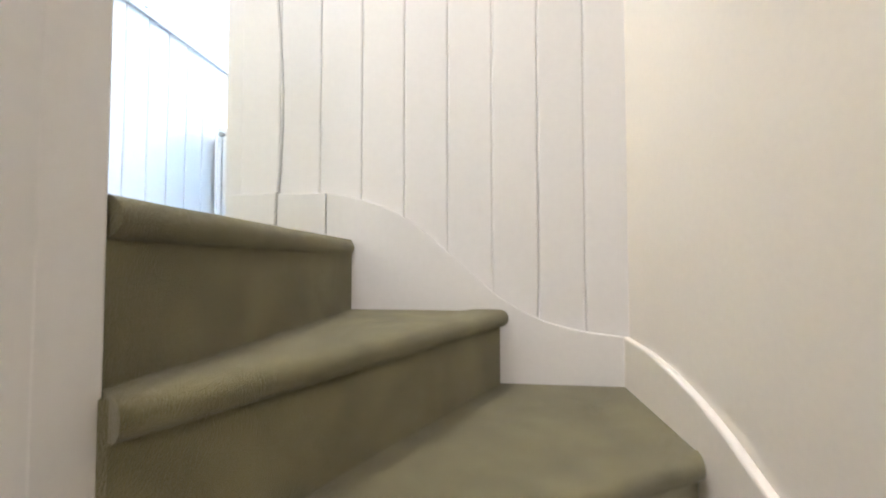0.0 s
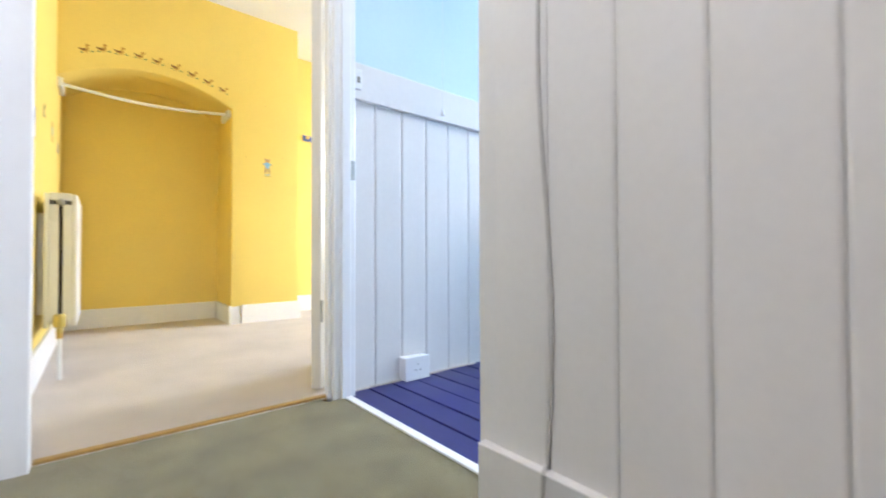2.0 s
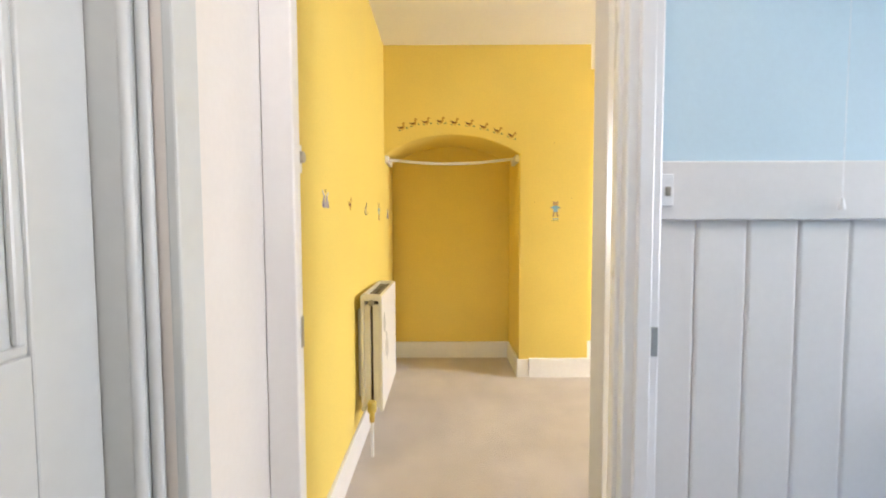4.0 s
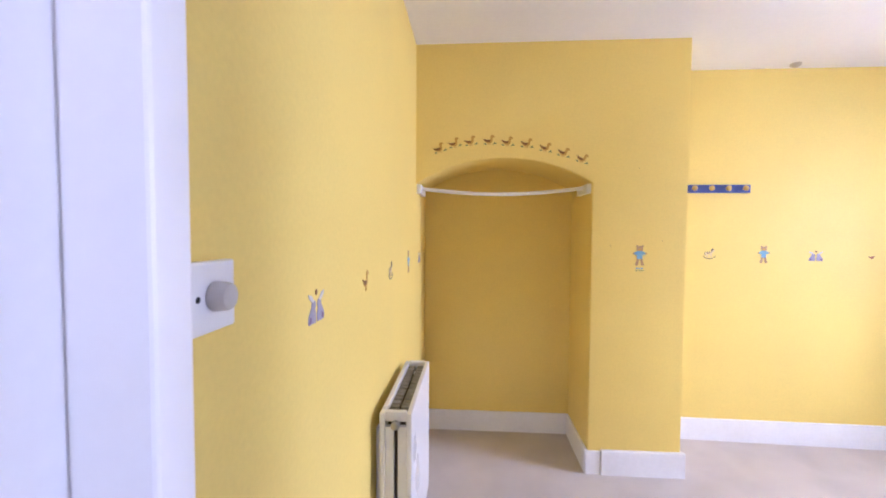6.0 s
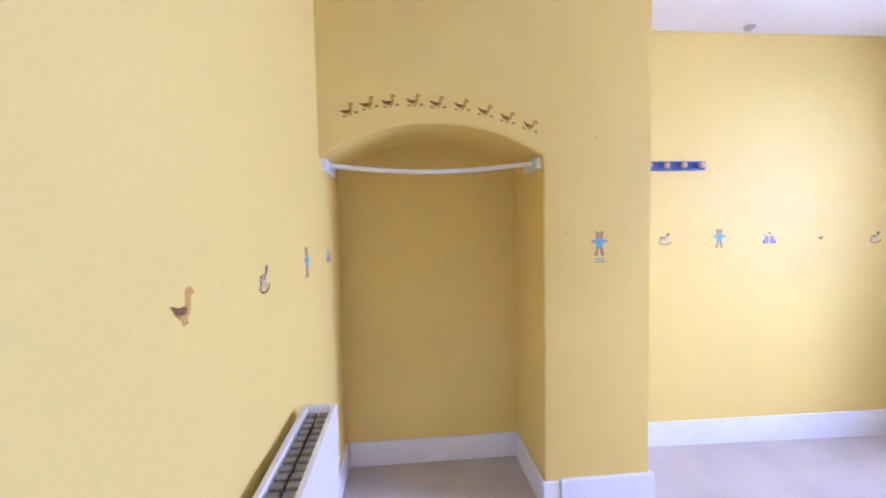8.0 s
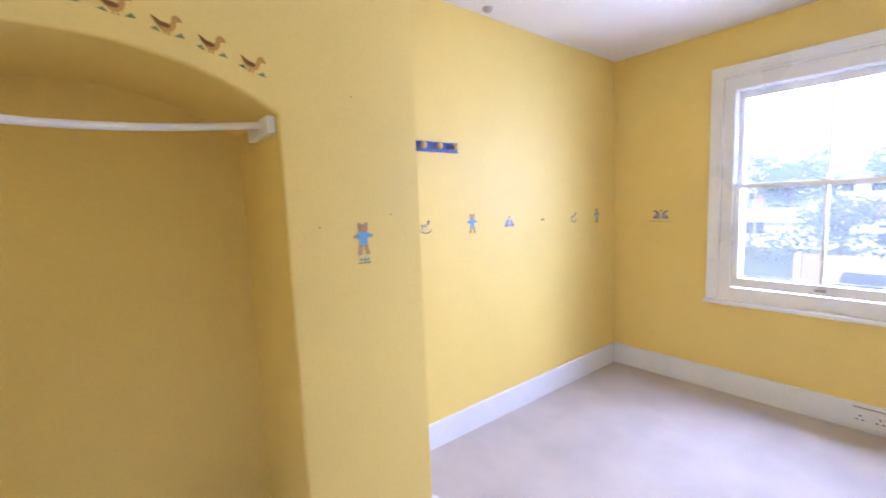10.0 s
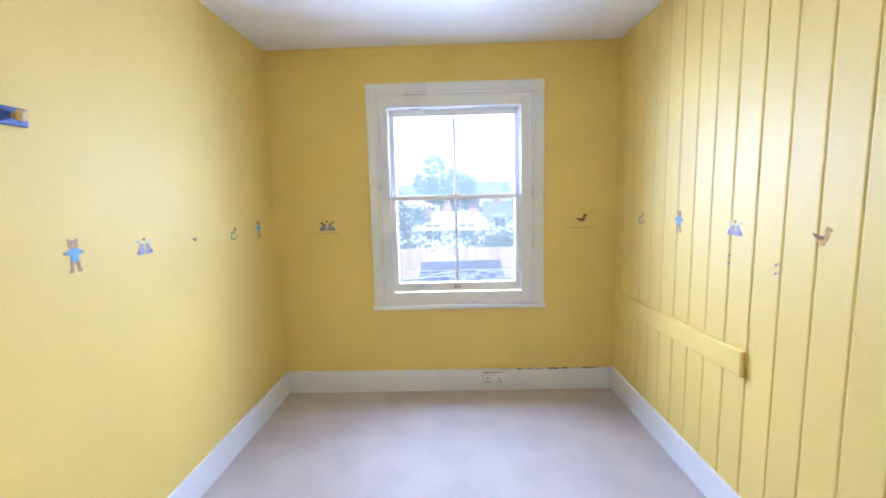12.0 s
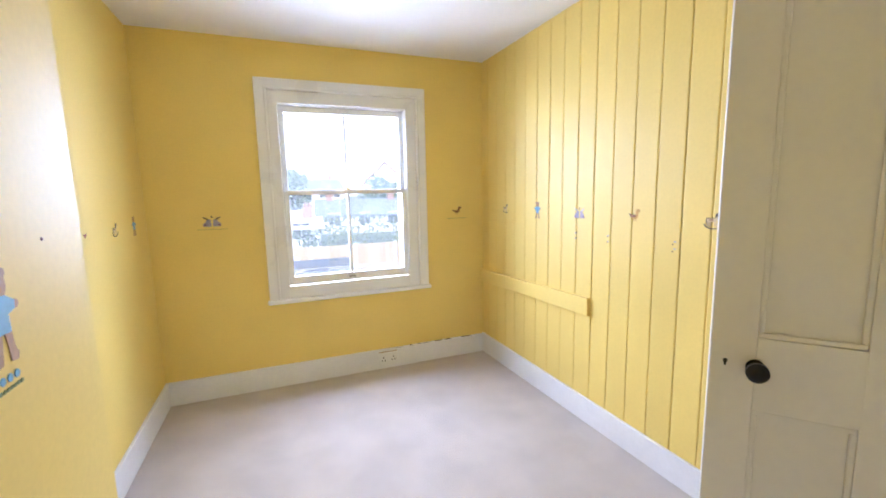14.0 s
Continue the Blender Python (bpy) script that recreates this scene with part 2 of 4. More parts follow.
# ---- walls of the yellow room ----
setting("wall_south", boxes((-4.4, -1.575, 0.0, SOUTH, -0.3, CEIL)), M_YELLOW, "plain yellow painted plaster wall behind the radiator", "wall")
setting("wall_west", boxes((-4.4, WEST, SOUTH, 4.4, -0.3, CEIL)), M_YELLOW, "yellow painted plaster wall with a row of stickers", "wall")
WX0, WX1, WZ0, WZ1 = -3.215, -2.285, 0.665, 1.985
setting("wall_north", boxes((WEST, WX0, NORTH, 4.40, -0.3, CEIL), (WX1, PART_Y, NORTH, 4.40, -0.3, CEIL), (WX0, WX1, NORTH, 4.40, -0.3, WZ0), (WX0, WX1, NORTH, 4.40, WZ1, CEIL)), M_YELLOW, "yellow painted plaster wall around the sash window", "wall")

# chimney breast with an arched niche
bm = bmesh.new()
N0, N1, SPRING, CROWN = SOUTH, 1.297, 1.612, 1.752
arch = []
for k in range(25):
    u = k / 24
    arch.append((N0 + (N1 - N0) * u, SPRING + (CROWN - SPRING) * (1 - abs(2 * u - 1) ** 2.1)))
prism(bm, [(N0, CEIL)] + arch + [(N1, 0 - 0.1), (1.797, -0.1), (1.797, CEIL)], "x", WEST, PIER)
bmesh.ops.remove_doubles(bm, verts=bm.verts, dist=1e-5)
bmesh.ops.recalc_face_normals(bm, faces=bm.faces)
rim = [e for e in bm.edges if all(abs(v.co.x - PIER) < 1e-4 and v.co.y > N0 + 0.001 and v.co.z < CEIL - 0.01 for v in e.verts)]
bmesh.ops.bevel(bm, geom=rim, offset=0.012, segments=4, affect="EDGES", profile=0.5)
setting("chimney_breast", bm, M_YELLOW, "yellow plastered chimney breast with an arched niche", "wall", True)

# ---- the board partition between the rooms ----
partition = setting("wall_partition", boxes((PART_Y + 0.012, PART_B - 0.012, 1.262, 4.40, -0.06, CEIL), (PART_Y + 0.012, PART_B - 0.012, 0.334, 1.262, 2.0, CEIL)), M_YELLOW, "thin timber board partition between two rooms", "wall")


def board_mesh(name, width, height, thick, material, gap=0.0007, e=0.0027):
    """An upright board, face towards +x, with rounded edges that make the grooves."""
    bm = bmesh.new()
    w = width / 2 - gap
    prism(bm, [(0, -w), (thick - e, -w), (thick - 0.001, -w + e), (thick, -w + 2 * e), (thick, w - 2 * e), (thick - 0.001, w - e), (thick - e, w), (0, w)], "z", 0, height)
    return mesh_of(name, bm, material)


def boards(parent, me, places):
    for m in places:
        ob = new("board", me)
        ob.parent = parent
        ob.matrix_basis = m


pitch = 0.1358
me = board_mesh("yellow_board", pitch, CEIL - 0.10, 0.012, M_YBOARD, 0.001, 0.0034)
boards(partition, me, [pose(PART_Y + 0.012 + random.uniform(-0.0008, 0.0008), 1.342 + pitch * k, 0.10, 0, 0, 180) for k in range(21) if 1.342 + pitch * k < 4.07])
me = board_mesh("yellow_board_short", pitch, CEIL - 2.0, 0.012, M_YBOARD)
boards(partition, me, [pose(PART_Y + 0.012, 1.342 - pitch * k, 2.0, 0, 0, 180) for k in range(1, 8)])
pitch = 0.1262
me = board_mesh("white_board", pitch, 1.15, 0.012, M_BOARD, 0.0014, 0.004)
boards(partition, me, [pose(PART_B - 0.012 + random.uniform(-0.0008, 0.0008), 1.3085 + pitch * k, -0.01) for k in range(22)])
setting("wall_blue_west", boxes((PART_B - 0.012, PART_B - 0.002, 1.262, 4.09, 1.15, CEIL)), M_BLUEWALL, "pale blue painted wall above white boarding", "wall")

# ---- landing and stair walls ----
stair_wall = setting("wall_stair", boxes((-0.757, EAST + 0.3, STAIR + 0.012, 1.225, -2.6, CEIL), (-1.535, -0.757, STAIR + 0.012, 1.225, 2.0, CEIL)), M_BOARD, "boarded wall over the stair, painted off-white", "wall")
pitch = 0.1256
me = board_mesh("stair_board", pitch, CEIL + 0.9, 0.012, M_BOARD)
edges_x = [-0.601 + pitch * k for k in range(9)]
boards(stair_wall, me, [pose(x - pitch / 2, STAIR + 0.012, -0.9, 0, 0, -90) for x in edges_x if x < EAST + 0.05])
bm = boxes((-0.757, -0.664 - 0.0015, STAIR + 0.001, STAIR + 0.012, -0.05, CEIL))
part("board", soften(bm, 0.002), M_BOARD, stair_wall)
setting("wall_east", boxes((EAST, EAST + 0.3, -2.6, STAIR + 0.012, -3.0, CEIL)), M_CREAM, "cream painted plaster wall at the turn of the stair", "wall")
setting("wall_landing_south", boxes((-1.575, -1.225, 0.0, 0.334, -0.3, CEIL), (-0.40, -0.35, -0.2, 0.30, -3.0, CEIL), (-1.225, -0.40, 0.0, 0.334, 2.06, CEIL), (-1.225, -0.40, -0.02, 0.10, -0.3, 2.06)), M_BOARD, "white painted wall beside the landing door", "wall")
setting("wall_stair_west", boxes((-0.60, -0.352, -2.6, -0.2, -3.0, CEIL)), M_CREAM, "cream wall of the stairwell", "wall")
# the hole in this unseen wall is made up, to pass the fill lamp
setting("wall_stair_south", boxes((-0.60, -0.27, -2.9, -2.6, -3.0, CEIL), (0.31, 0.7, -2.9, -2.6, -3.0, CEIL), (-0.27, 0.31, -2.9, -2.6, -3.0, 0.5), (-0.27, 0.31, -2.9, -2.6, 2.1, CEIL)), M_CREAM, "cream end wall of the stairwell, holed for an added fill lamp", "wall")
setting("floor_hall", boxes((-0.60, 0.7, -2.9, 0.3, -3.1, -2.92)), M_OLIVE, "olive carpet at the foot of the stair", "floor")

# ---- blue room ----
setting("wall_blue_east", boxes((EAST + 0.011, EAST + 0.3, 1.225, 4.4, -0.3, CEIL)), M_BLUEWALL, "pale blue wall of the small room", "wall")
setting("wall_blue_north", boxes((PART_B, -1.47, NORTH, 4.4, -0.3, CEIL), (-0.63, EAST + 0.011, NORTH, 4.4, -0.3, CEIL), (-1.47, -0.63, NORTH, 4.4, -0.3, 0.8), (-1.47, -0.63, NORTH, 4.4, 2.1, CEIL)), M_BLUEWALL, "pale blue wall with a window opening", "wall")
setting("wall_blue_south", boxes((-0.757, EAST + 0.011, 1.225, 1.235, -0.03, CEIL)), M_BLUEWALL, "pale blue wall behind the stair", "wall")
# the slabs leave a made-up hole for the fill lamp over the stairhead
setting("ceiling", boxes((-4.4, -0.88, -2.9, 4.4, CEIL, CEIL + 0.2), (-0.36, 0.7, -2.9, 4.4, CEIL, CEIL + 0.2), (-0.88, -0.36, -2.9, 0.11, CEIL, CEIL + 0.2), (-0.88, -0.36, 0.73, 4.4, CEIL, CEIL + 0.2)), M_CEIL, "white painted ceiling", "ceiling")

# blue painted planks, laid along the boarded room
blue_floor = setting("floor_blue_room", boxes((PART_B, EAST + 0.011, 1.213, 4.09, -0.029, -0.012)), M_DARK, "dark blue painted floorboards of the small room", "floor")
bm = boxes((0, 1.97, -0.0478, 0.0478, -0.012, 0.0))
me = mesh_of("plank", soften(bm, 0.002, 1), M_PLANK)
for k in range(28):
    ob = new("plank", me)
    ob.parent = blue_floor
    ob.matrix_basis = pose(PART_B + 0.002, 1.285 + 0.102 * k, -0.002 + random.uniform(-0.001, 0.001))

# ---- skirtings ----
SK = 0.135


def skirting(name, x0, x1, y0, y1, z0=-0.06, z1=SK, label="white painted timber skirting board"):
    return setting(name, soften(boxes((x0, x1, y0, y1, z0, z1)), 0.004), M_SKIRT, label, "skirting")


skirting("baseboard_south", WEST, -1.60, SOUTH, SOUTH + 0.016)
skirting("baseboard_niche_back", WEST, WEST + 0.016, SOUTH + 0.017, N1 - 0.017)
skirting("baseboard_niche_side", WEST, PIER + 0.004, N1 - 0.016, N1, z1=SK)
skirting("baseboard_pier_end", PIER, PIER + 0.014, N1 - 0.012, 1.366, z1=SK - 0.004, label="short white skirting block at the niche corner")
skirting("baseboard_pier", PIER, PIER + 0.022, 1.368, 1.819, z1=SK + 0.004)
skirting("baseboard_pier_side", WEST, PIER, 1.797, 1.815)
NB = 0.118
bm = bmesh.new()
prism(bm, [(1.816, -0.08), (NORTH, -0.10), (NORTH, NB), (1.816, SK + 0.005)], "x", WEST, WEST + 0.018)
setting("baseboard_west", soften(bm, 0.004), M_SKIRT, "white painted timber skirting board", "skirting")
bm = bmesh.new()
prism(bm, [(WEST + 0.019, -0.10), (-1.655, -0.10), (-1.655, NB - 0.006), (WEST + 0.019, NB)], "y", NORTH - 0.018, NORTH)
setting("baseboard_north", soften(bm, 0.004), M_SKIRT, "white painted skirting with a dark crack along its top", "skirting")
bm = bmesh.new()
prism(bm, [(1.262, -0.08), (NORTH, -0.10), (NORTH, NB), (1.262, SK + 0.005)], "x", PART_Y - 0.018, PART_Y)
setting("baseboard_partition", soften(bm, 0.004), M_SKIRT, "white painted skirting below yellow boards", "skirting")
bm, x, rnd = bmesh.new(), -2.46, random.Random(7)
while x < -1.70:
    w, h = rnd.uniform(0.03, 0.16), rnd.uniform(0.0006, 0.0026)
    prism(bm, [(x, NB - 0.006), (x + w, NB - 0.007), (x + w * 0.9, NB - 0.007 + h), (x + w * 0.3, NB - 0.0055 + h)], "y", NORTH - 0.0186, NORTH - 0.006)
    x += w + rnd.uniform(0.004, 0.09)
setting("trim_crack", bm, M_DARK, "broken dark gap behind the loose skirting", "trim")

# stair strings: shaped skirtings that follow the steps
bm = bmesh.new()
top = [(-0.448, 0.135), (-0.39, 0.128), (-0.333, 0.113), (-0.27, 0.09), (-0.207, 0.056), (-0.145, 0.006), (-0.082, -0.048), (-0.02, -0.106), (0.046, -0.161), (0.11, -0.2), (0.17, -0.226), (0.235, -0.243), (0.297, -0.254), (EAST - 0.018, -0.262)]
prism(bm, top + [(EAST - 0.018, -0.8), (0.0, -0.8), (-0.448, -0.5)], "y", STAIR - 0.016, STAIR + 0.006)
setting("trim_stair_string", soften(bm, 0.0015, 1), M_BOARD, "curved off-white skirting above the stair treads", "skirting")
setting("trim_landing_block", soften(boxes((-0.757, -0.451, STAIR - 0.020, STAIR + 0.006, -0.05, 0.136)), 0.0015, 1), M_BOARD, "straight off-white skirting block on the landing", "skirting")
bm = bmesh.new()
prism(bm, [(STAIR, -0.262), (0.95, -0.268), (0.839, -0.283), (0.74, -0.303), (0.652, -0.330), (0.55, -0.372), (0.45, -0.44), (0.27, -0.585), (-2.2, -2.68), (-2.2, -3.1), (0.27, -1.0), (STAIR, -0.8)], "x", EAST - 0.018, EAST)
setting("trim_stair_string_east", soften(bm, 0.006, 3), M_CREAM, "cream skirting that sweeps down the stair wall", "skirting")

# ---- the carpeted stair ----
stair = thing("staircase", (0, 0.6, -0.78), "winding stair with olive green carpet and rounded nosings", "staircase", kind="structure")


def step(z, p, q, back, name="step"):
    """A carpeted step: its front edge runs from p to q, and back holds the other corners."""
    bm = bmesh.new()
    prism(bm, [p, q] + list(back), "z", z - 0.34, z - 0.002)
    p3, q3 = Vector((*p, 0)), Vector((*q, 0))
    along = (q3 - p3).normalized()
    out = Vector((along.y, -along.x, 0))
    mid = Vector((sum(b[0] for b in back) / len(back), sum(b[1] for b in back) / len(back), 0))
    if out.dot(mid - p3) > 0:
        out = -out
    prof = [(-0.07, 0.001), (-0.03, 0.0015), (0.0, 0.001)]
    prof += [(0.002 + 0.022 * math.sin(a), -0.022 + 0.0225 * math.cos(a)) for a in [math.pi * k / 10 for k in range(1, 10)]] + [(-0.004, -0.046), (-0.07, -0.046)]
    n = 26
    rings = []
    for i in range(n + 1):
        c = p3.lerp(q3, i / n)
        w = 0.0025 * noise.noise((c.x * 7 + z * 3, c.y * 7, z))
        rings.append([bm.verts.new((c.x + out.x * (o + w), c.y + out.y * (o + w), z + h + w * 0.6)) for o, h in prof])
    m = len(prof)
    for a, b in zip(rings, rings[1:]):
        for k in range(m):
            bm.faces.new((a[k], a[(k + 1) % m], b[(k + 1) % m], b[k]))
    bm.faces.new(rings[0])
    bm.faces.new(rings[-1][::-1])
    return part(name, bm, M_OLIVE, stair, smooth=True)


RISE = 0.195
step(0.0, (-0.362, 0.335), (-0.388, STAIR - 0.016), [(-0.62, STAIR - 0.016), (-0.62, 0.335)])
step(-RISE, (-0.3405, 0.328), (0.046, STAIR - 0.016), [(-0.42, STAIR - 0.016), (-0.40, 0.31)])
step(-2 * RISE, (-0.333, 0.326), (EAST - 0.018, 0.735), [(EAST - 0.018, STAIR - 0.016), (0.0, STAIR - 0.016), (-0.36, 0.40)])
step(-3 * RISE, (-0.352, 0.27), (EAST - 0.018, 0.27), [(EAST - 0.018, 0.78), (-0.352, 0.34)])
for k in range(4, 13):
    y = 0.27 - 0.23 * (k - 3)
    step(-k * RISE, (-0.352, y), (EAST - 0.018, y), [(EAST - 0.018, y + 0.30), (-0.352, y + 0.30)])

# cable down the stair wall, hanging loose beside a groove
cable = thing("cable", (-0.60, STAIR, 0.0), "grey cable hanging loosely down the boarded stair wall", "cable")
bm = bmesh.new()
pts = []
for k in range(31):
    z = 0.136 + (CEIL - 0.136) * k / 30
    pts.append((-0.601 + 0.013 * math.sin((z - 0.13) * 6.2) * (1 if z < 1.0 else 0.4) - 0.004, STAIR - 0.002, z))
tube(bm, pts, 0.0042, 8)
part("sheath", bm, M_CABLE, cable, smooth=True)
bm = bmesh.new()
tube(bm, [(-0.598, STAIR - 0.022, 0.0), (-0.600, STAIR - 0.022, 0.05), (-0.598, STAIR - 0.022, 0.136), (-0.604, STAIR - 0.004, 0.142)], 0.004, 8)
part("lower_sheath", bm, M_CABLE, cable, smooth=True)

# ---- door frames ----
frame_1 = thing("door_frame_1", (-1.56, 0.8, 0.0), "white painted door frame of the yellow bedroom", "door frame", kind="structure")
part("jamb", soften(boxes((-1.580, -1.535, 0.335, 0.408, -0.02, 2.0)), 0.004), M_GLOSS, frame_1)
part("head", soften(boxes((-1.622, -1.535, 0.335, 1.258, 2.0, 2.09)), 0.004), M_GLOSS, frame_1)
post = part("corner_post", soften(boxes((-1.622, -1.537, 1.172, 1.258, -0.02, 2.0)), 0.006), M_GLOSS, frame_1)
part("bead", soften(boxes((-1.575, -1.560, 1.160, 1.173, 0.0, 2.0)), 0.003), M_GLOSS, frame_1)
part("strike_plate", soften(boxes((-1.579, -1.560, 0.407, 0.4095, 0.80, 0.875)), 0.001, 1), M_STEEL, frame_1)
part("architrave", soften(boxes((-1.537, -1.523, 1.196, 1.232, 0.0, 2.0)), 0.004), M_GLOSS, frame_1)
frame_2 = thing("door_frame_2", (-1.15, 1.22, 0.0), "white painted frame of the blue room's doorway", "door frame", kind="structure")
part("threshold", soften(boxes((-1.535, -0.757, 1.208, 1.236, -0.02, 0.006)), 0.003), M_GLOSS, frame_2)
part("strike_plate", soften(boxes((-1.537, -1.5325, 1.236, 1.252, 0.785, 0.855)), 0.001, 1), M_STEEL, frame_2)
part("head", soften(boxes((-1.537, -0.757, 1.128, 1.24, 1.97, 2.03)), 0.004), M_GLOSS, frame_2)
part("jamb", soften(boxes((-0.775, -0.745, 1.137, 1.24, 0.0, 1.97)), 0.003), M_BOARD, frame_2)
bm = boxes((-0.79, -0.776, 1.146, 1.160, 0.0, 0.016))
ring_solid(bm, (-0.783, 1.153, 0.014), (-0.783, 1.153, 0.022), ((0, 0.006), (1, 0.004)), 8)
part("floor_bolt", bm, M_BLACK, frame_2, "small black bolt at the foot of the frame")
setting("trim_threshold", soften(boxes((-1.604, -1.580, 0.410, 1.170, -0.01, 0.008)), 0.003), M_OAK, "varnished oak strip between two carpets", "threshold")

frame_3 = thing("door_frame_3", (-0.8, 0.3, 0.0), "moulded grey-white frame around the landing door", "door frame", kind="structure")
part("architrave", soften(boxes((-1.285, -1.219, 0.322, 0.341, 0.0, 2.10)), 0.004), M_DOORGREY, frame_3)
part("jamb", soften(boxes((-1.224, -1.184, 0.10, 0.290, 0.0, 2.06)), 0.003), M_DOORGREY, frame_3)
bm = bmesh.new()
ring_solid(bm, (-1.214, 0.298, 0.0), (-1.214, 0.298, 2.06), ((0, 0.009), (1, 0.009)), 12)
part("bead", bm, M_DOORGREY, frame_3, smooth=True)
bm = bmesh.new()
ring_solid(bm, (-1.190, 0.287, 0.0), (-1.190, 0.287, 2.06), ((0, 0.009), (1, 0.009)), 12)
part("bead", bm, M_DOORGREY, frame_3, smooth=True)
part("jamb", soften(boxes((-0.442, -0.402, 0.10, 0.31, 0.0, 2.06)), 0.003), M_DOORGREY, frame_3)
part("head", soften(boxes((-1.222, -0.402, 0.10, 0.31, 2.06, 2.09)), 0.003), M_DOORGREY, frame_3)
corner = thing("corner_post", (-0.375, 0.30, -1.0), "off-white painted post at the head of the stair", "post", kind="structure")
part("post", soften(boxes((-0.398, -0.3495, 0.262, 0.333, -1.2, CEIL)), 0.006, 3), M_BOARD, corner)
bm = bmesh.new()
ring_solid(bm, (-0.360, 0.256, -1.2), (-0.360, 0.256, CEIL), ((0, 0.010), (1, 0.010)), 12)
part("bead", bm, M_GLOSS, corner, smooth=True)


# ---- panelled doors ----
def panel_door(name, label, m, width, height, stile, muntin, rail0, rail1, material, kind=""):
    """A four-panel door: hinge at the local origin, leaf along +x, thickness along +y."""
    d = thing(name, (0, 0, 0), label, "door", kind=kind)
    d.matrix_basis = m
    t = 0.04

    def leaf(pname, bm, mat=material, lab="", parent=d, smooth=False):
        ob = new(pname, mesh_of(pname, bm, mat, smooth))
        ob.parent = parent
        return tagged(ob, lab)
    c = width / 2
    leaf("stile", soften(boxes((0, stile, 0, t, 0, height)), 0.003))
    leaf("stile", soften(boxes((width - stile, width, 0, t, 0, height)), 0.003))
    leaf("muntin", soften(boxes((c - muntin / 2, c + muntin / 2, 0.0005, t - 0.0005, 0.2, height - 0.1)), 0.002))
    for z0, z1 in ((0.0, 0.2), (rail0, rail1), (height - 0.1, height)):
        leaf("rail", soften(boxes((stile, width - stile, 0.001, t - 0.001, z0, z1)), 0.002))
    for x0, x1 in ((stile, c - muntin / 2), (c + muntin / 2, width - stile)):
        for z0, z1 in ((0.2, rail0), (rail1, height - 0.1)):
            p = leaf("panel", boxes((x0, x1, 0.013, t - 0.013, z0, z1)))
            bm = bmesh.new()
            for y0, y1 in ((0.004, 0.0135), (t - 0.0135, t - 0.004)):
                w = 0.014
                for b in ((x0, x1, z0, z0 + w), (x0, x1, z1 - w, z1), (x0, x0 + w, z0 + w, z1 - w), (x1 - w, x1, z0 + w, z1 - w)):
                    box(bm, b[0], b[1], y0, y1, b[2], b[3])
            leaf("moulding", soften(bm, 0.004, 2), parent=p)
    return d, leaf


m = pose(-1.645, 1.170, 0.012, 0, 0, 128.5)
door_room, leaf = panel_door("door_1", "cream panelled bedroom door standing open, black knob", m, 0.735, 1.96, 0.108, 0.075, 0.715, 0.925, M_DOOR, "structure")
for sy, y0 in ((1, 0.04), (-1, 0.0)):
    bm = bmesh.new()
    ring_solid(bm, (0.628, y0, 0.842), (0.628, y0 + sy * 0.062, 0.842), ((0, 0.022), (0.08, 0.022), (0.12, 0.010), (0.38, 0.009), (0.45, 0.019), (0.6, 0.027), (0.8, 0.027), (0.94, 0.019), (1.0, 0.007)), 20)
    leaf("door_knob", bm, M_BLACK, "round black door knob", smooth=True)
    bm = bmesh.new()
    ring_solid(bm, (0.697, y0, 0.850), (0.697, y0 + sy * 0.002, 0.850), ((0, 0.006), (1, 0.006)), 12)
    box(bm, 0.694, 0.700, min(y0, y0 + sy * 0.002), max(y0, y0 + sy * 0.002), 0.836, 0.850)
    leaf("keyhole", bm, M_BLACK)
for z in (0.25, 1.65):
    bm = bmesh.new()
    ring_solid(bm, (0.0, -0.004, z), (0.0, -0.004, z + 0.08), ((0, 0.006), (1, 0.006)), 10)
    leaf("hinge", bm, M_STEEL)

m = pose(-1.182, 0.199, 0.006)
door_landing, leaf = panel_door("door_2", "closed grey-white panelled door on the landing", m, 0.738, 2.05, 0.100, 0.10, 0.727, 0.925, M_DOORGREY, "structure")

# ---- sash window ----
win = thing("window_1", (-2.75, NORTH, 0.58), "white painted two-over-two sash window with closed sashes", "window", kind="structure")
AX0, AX1, AZ0, AZ1 = -3.343, -2.140, 0.605, 2.132


def surround(name, x0, x1, z0, z1, w, y0, y1, soft):
    """A mitred three-sided moulding, open at its foot."""
    bm = bmesh.new()
    prism(bm, [(x0, z0), (x0, z1), (x1, z1), (x1, z0), (x1 - w, z0), (x1 - w, z1 - w), (x0 + w, z1 - w), (x0 + w, z0)], "y", y0, y1)
    return part(name, soften(bm, soft, 3), M_GLOSS, win)


surround("architrave", AX0, AX1, AZ0, AZ1, 0.062, NORTH - 0.022, NORTH, 0.006)
surround("architrave_bead", AX0 + 0.058, AX1 - 0.058, AZ0, AZ1 - 0.058, 0.018, NORTH - 0.032, NORTH, 0.007)
bm = bmesh.new()
LX0, LX1, LZ1 = WX0 + 0.012, WX1 - 0.012, WZ1 - 0.012
prism(bm, [(AX0 + 0.076, AZ0), (AX0 + 0.076, AZ1 - 0.076), (AX1 - 0.076, AZ1 - 0.076), (AX1 - 0.076, AZ0), (LX1, AZ0), (LX1, LZ1), (LX0, LZ1), (LX0, AZ0)], "y", NORTH - 0.010, NORTH + 0.008)
part("frame_lining", soften(bm, 0.004, 2), M_GLOSS, win)
part("frame_lining", soften(boxes((WX0 + 0.012, WX1 - 0.012, NORTH - 0.010, NORTH + 0.008, AZ0, 0.695)), 0.004, 2), M_GLOSS, win)
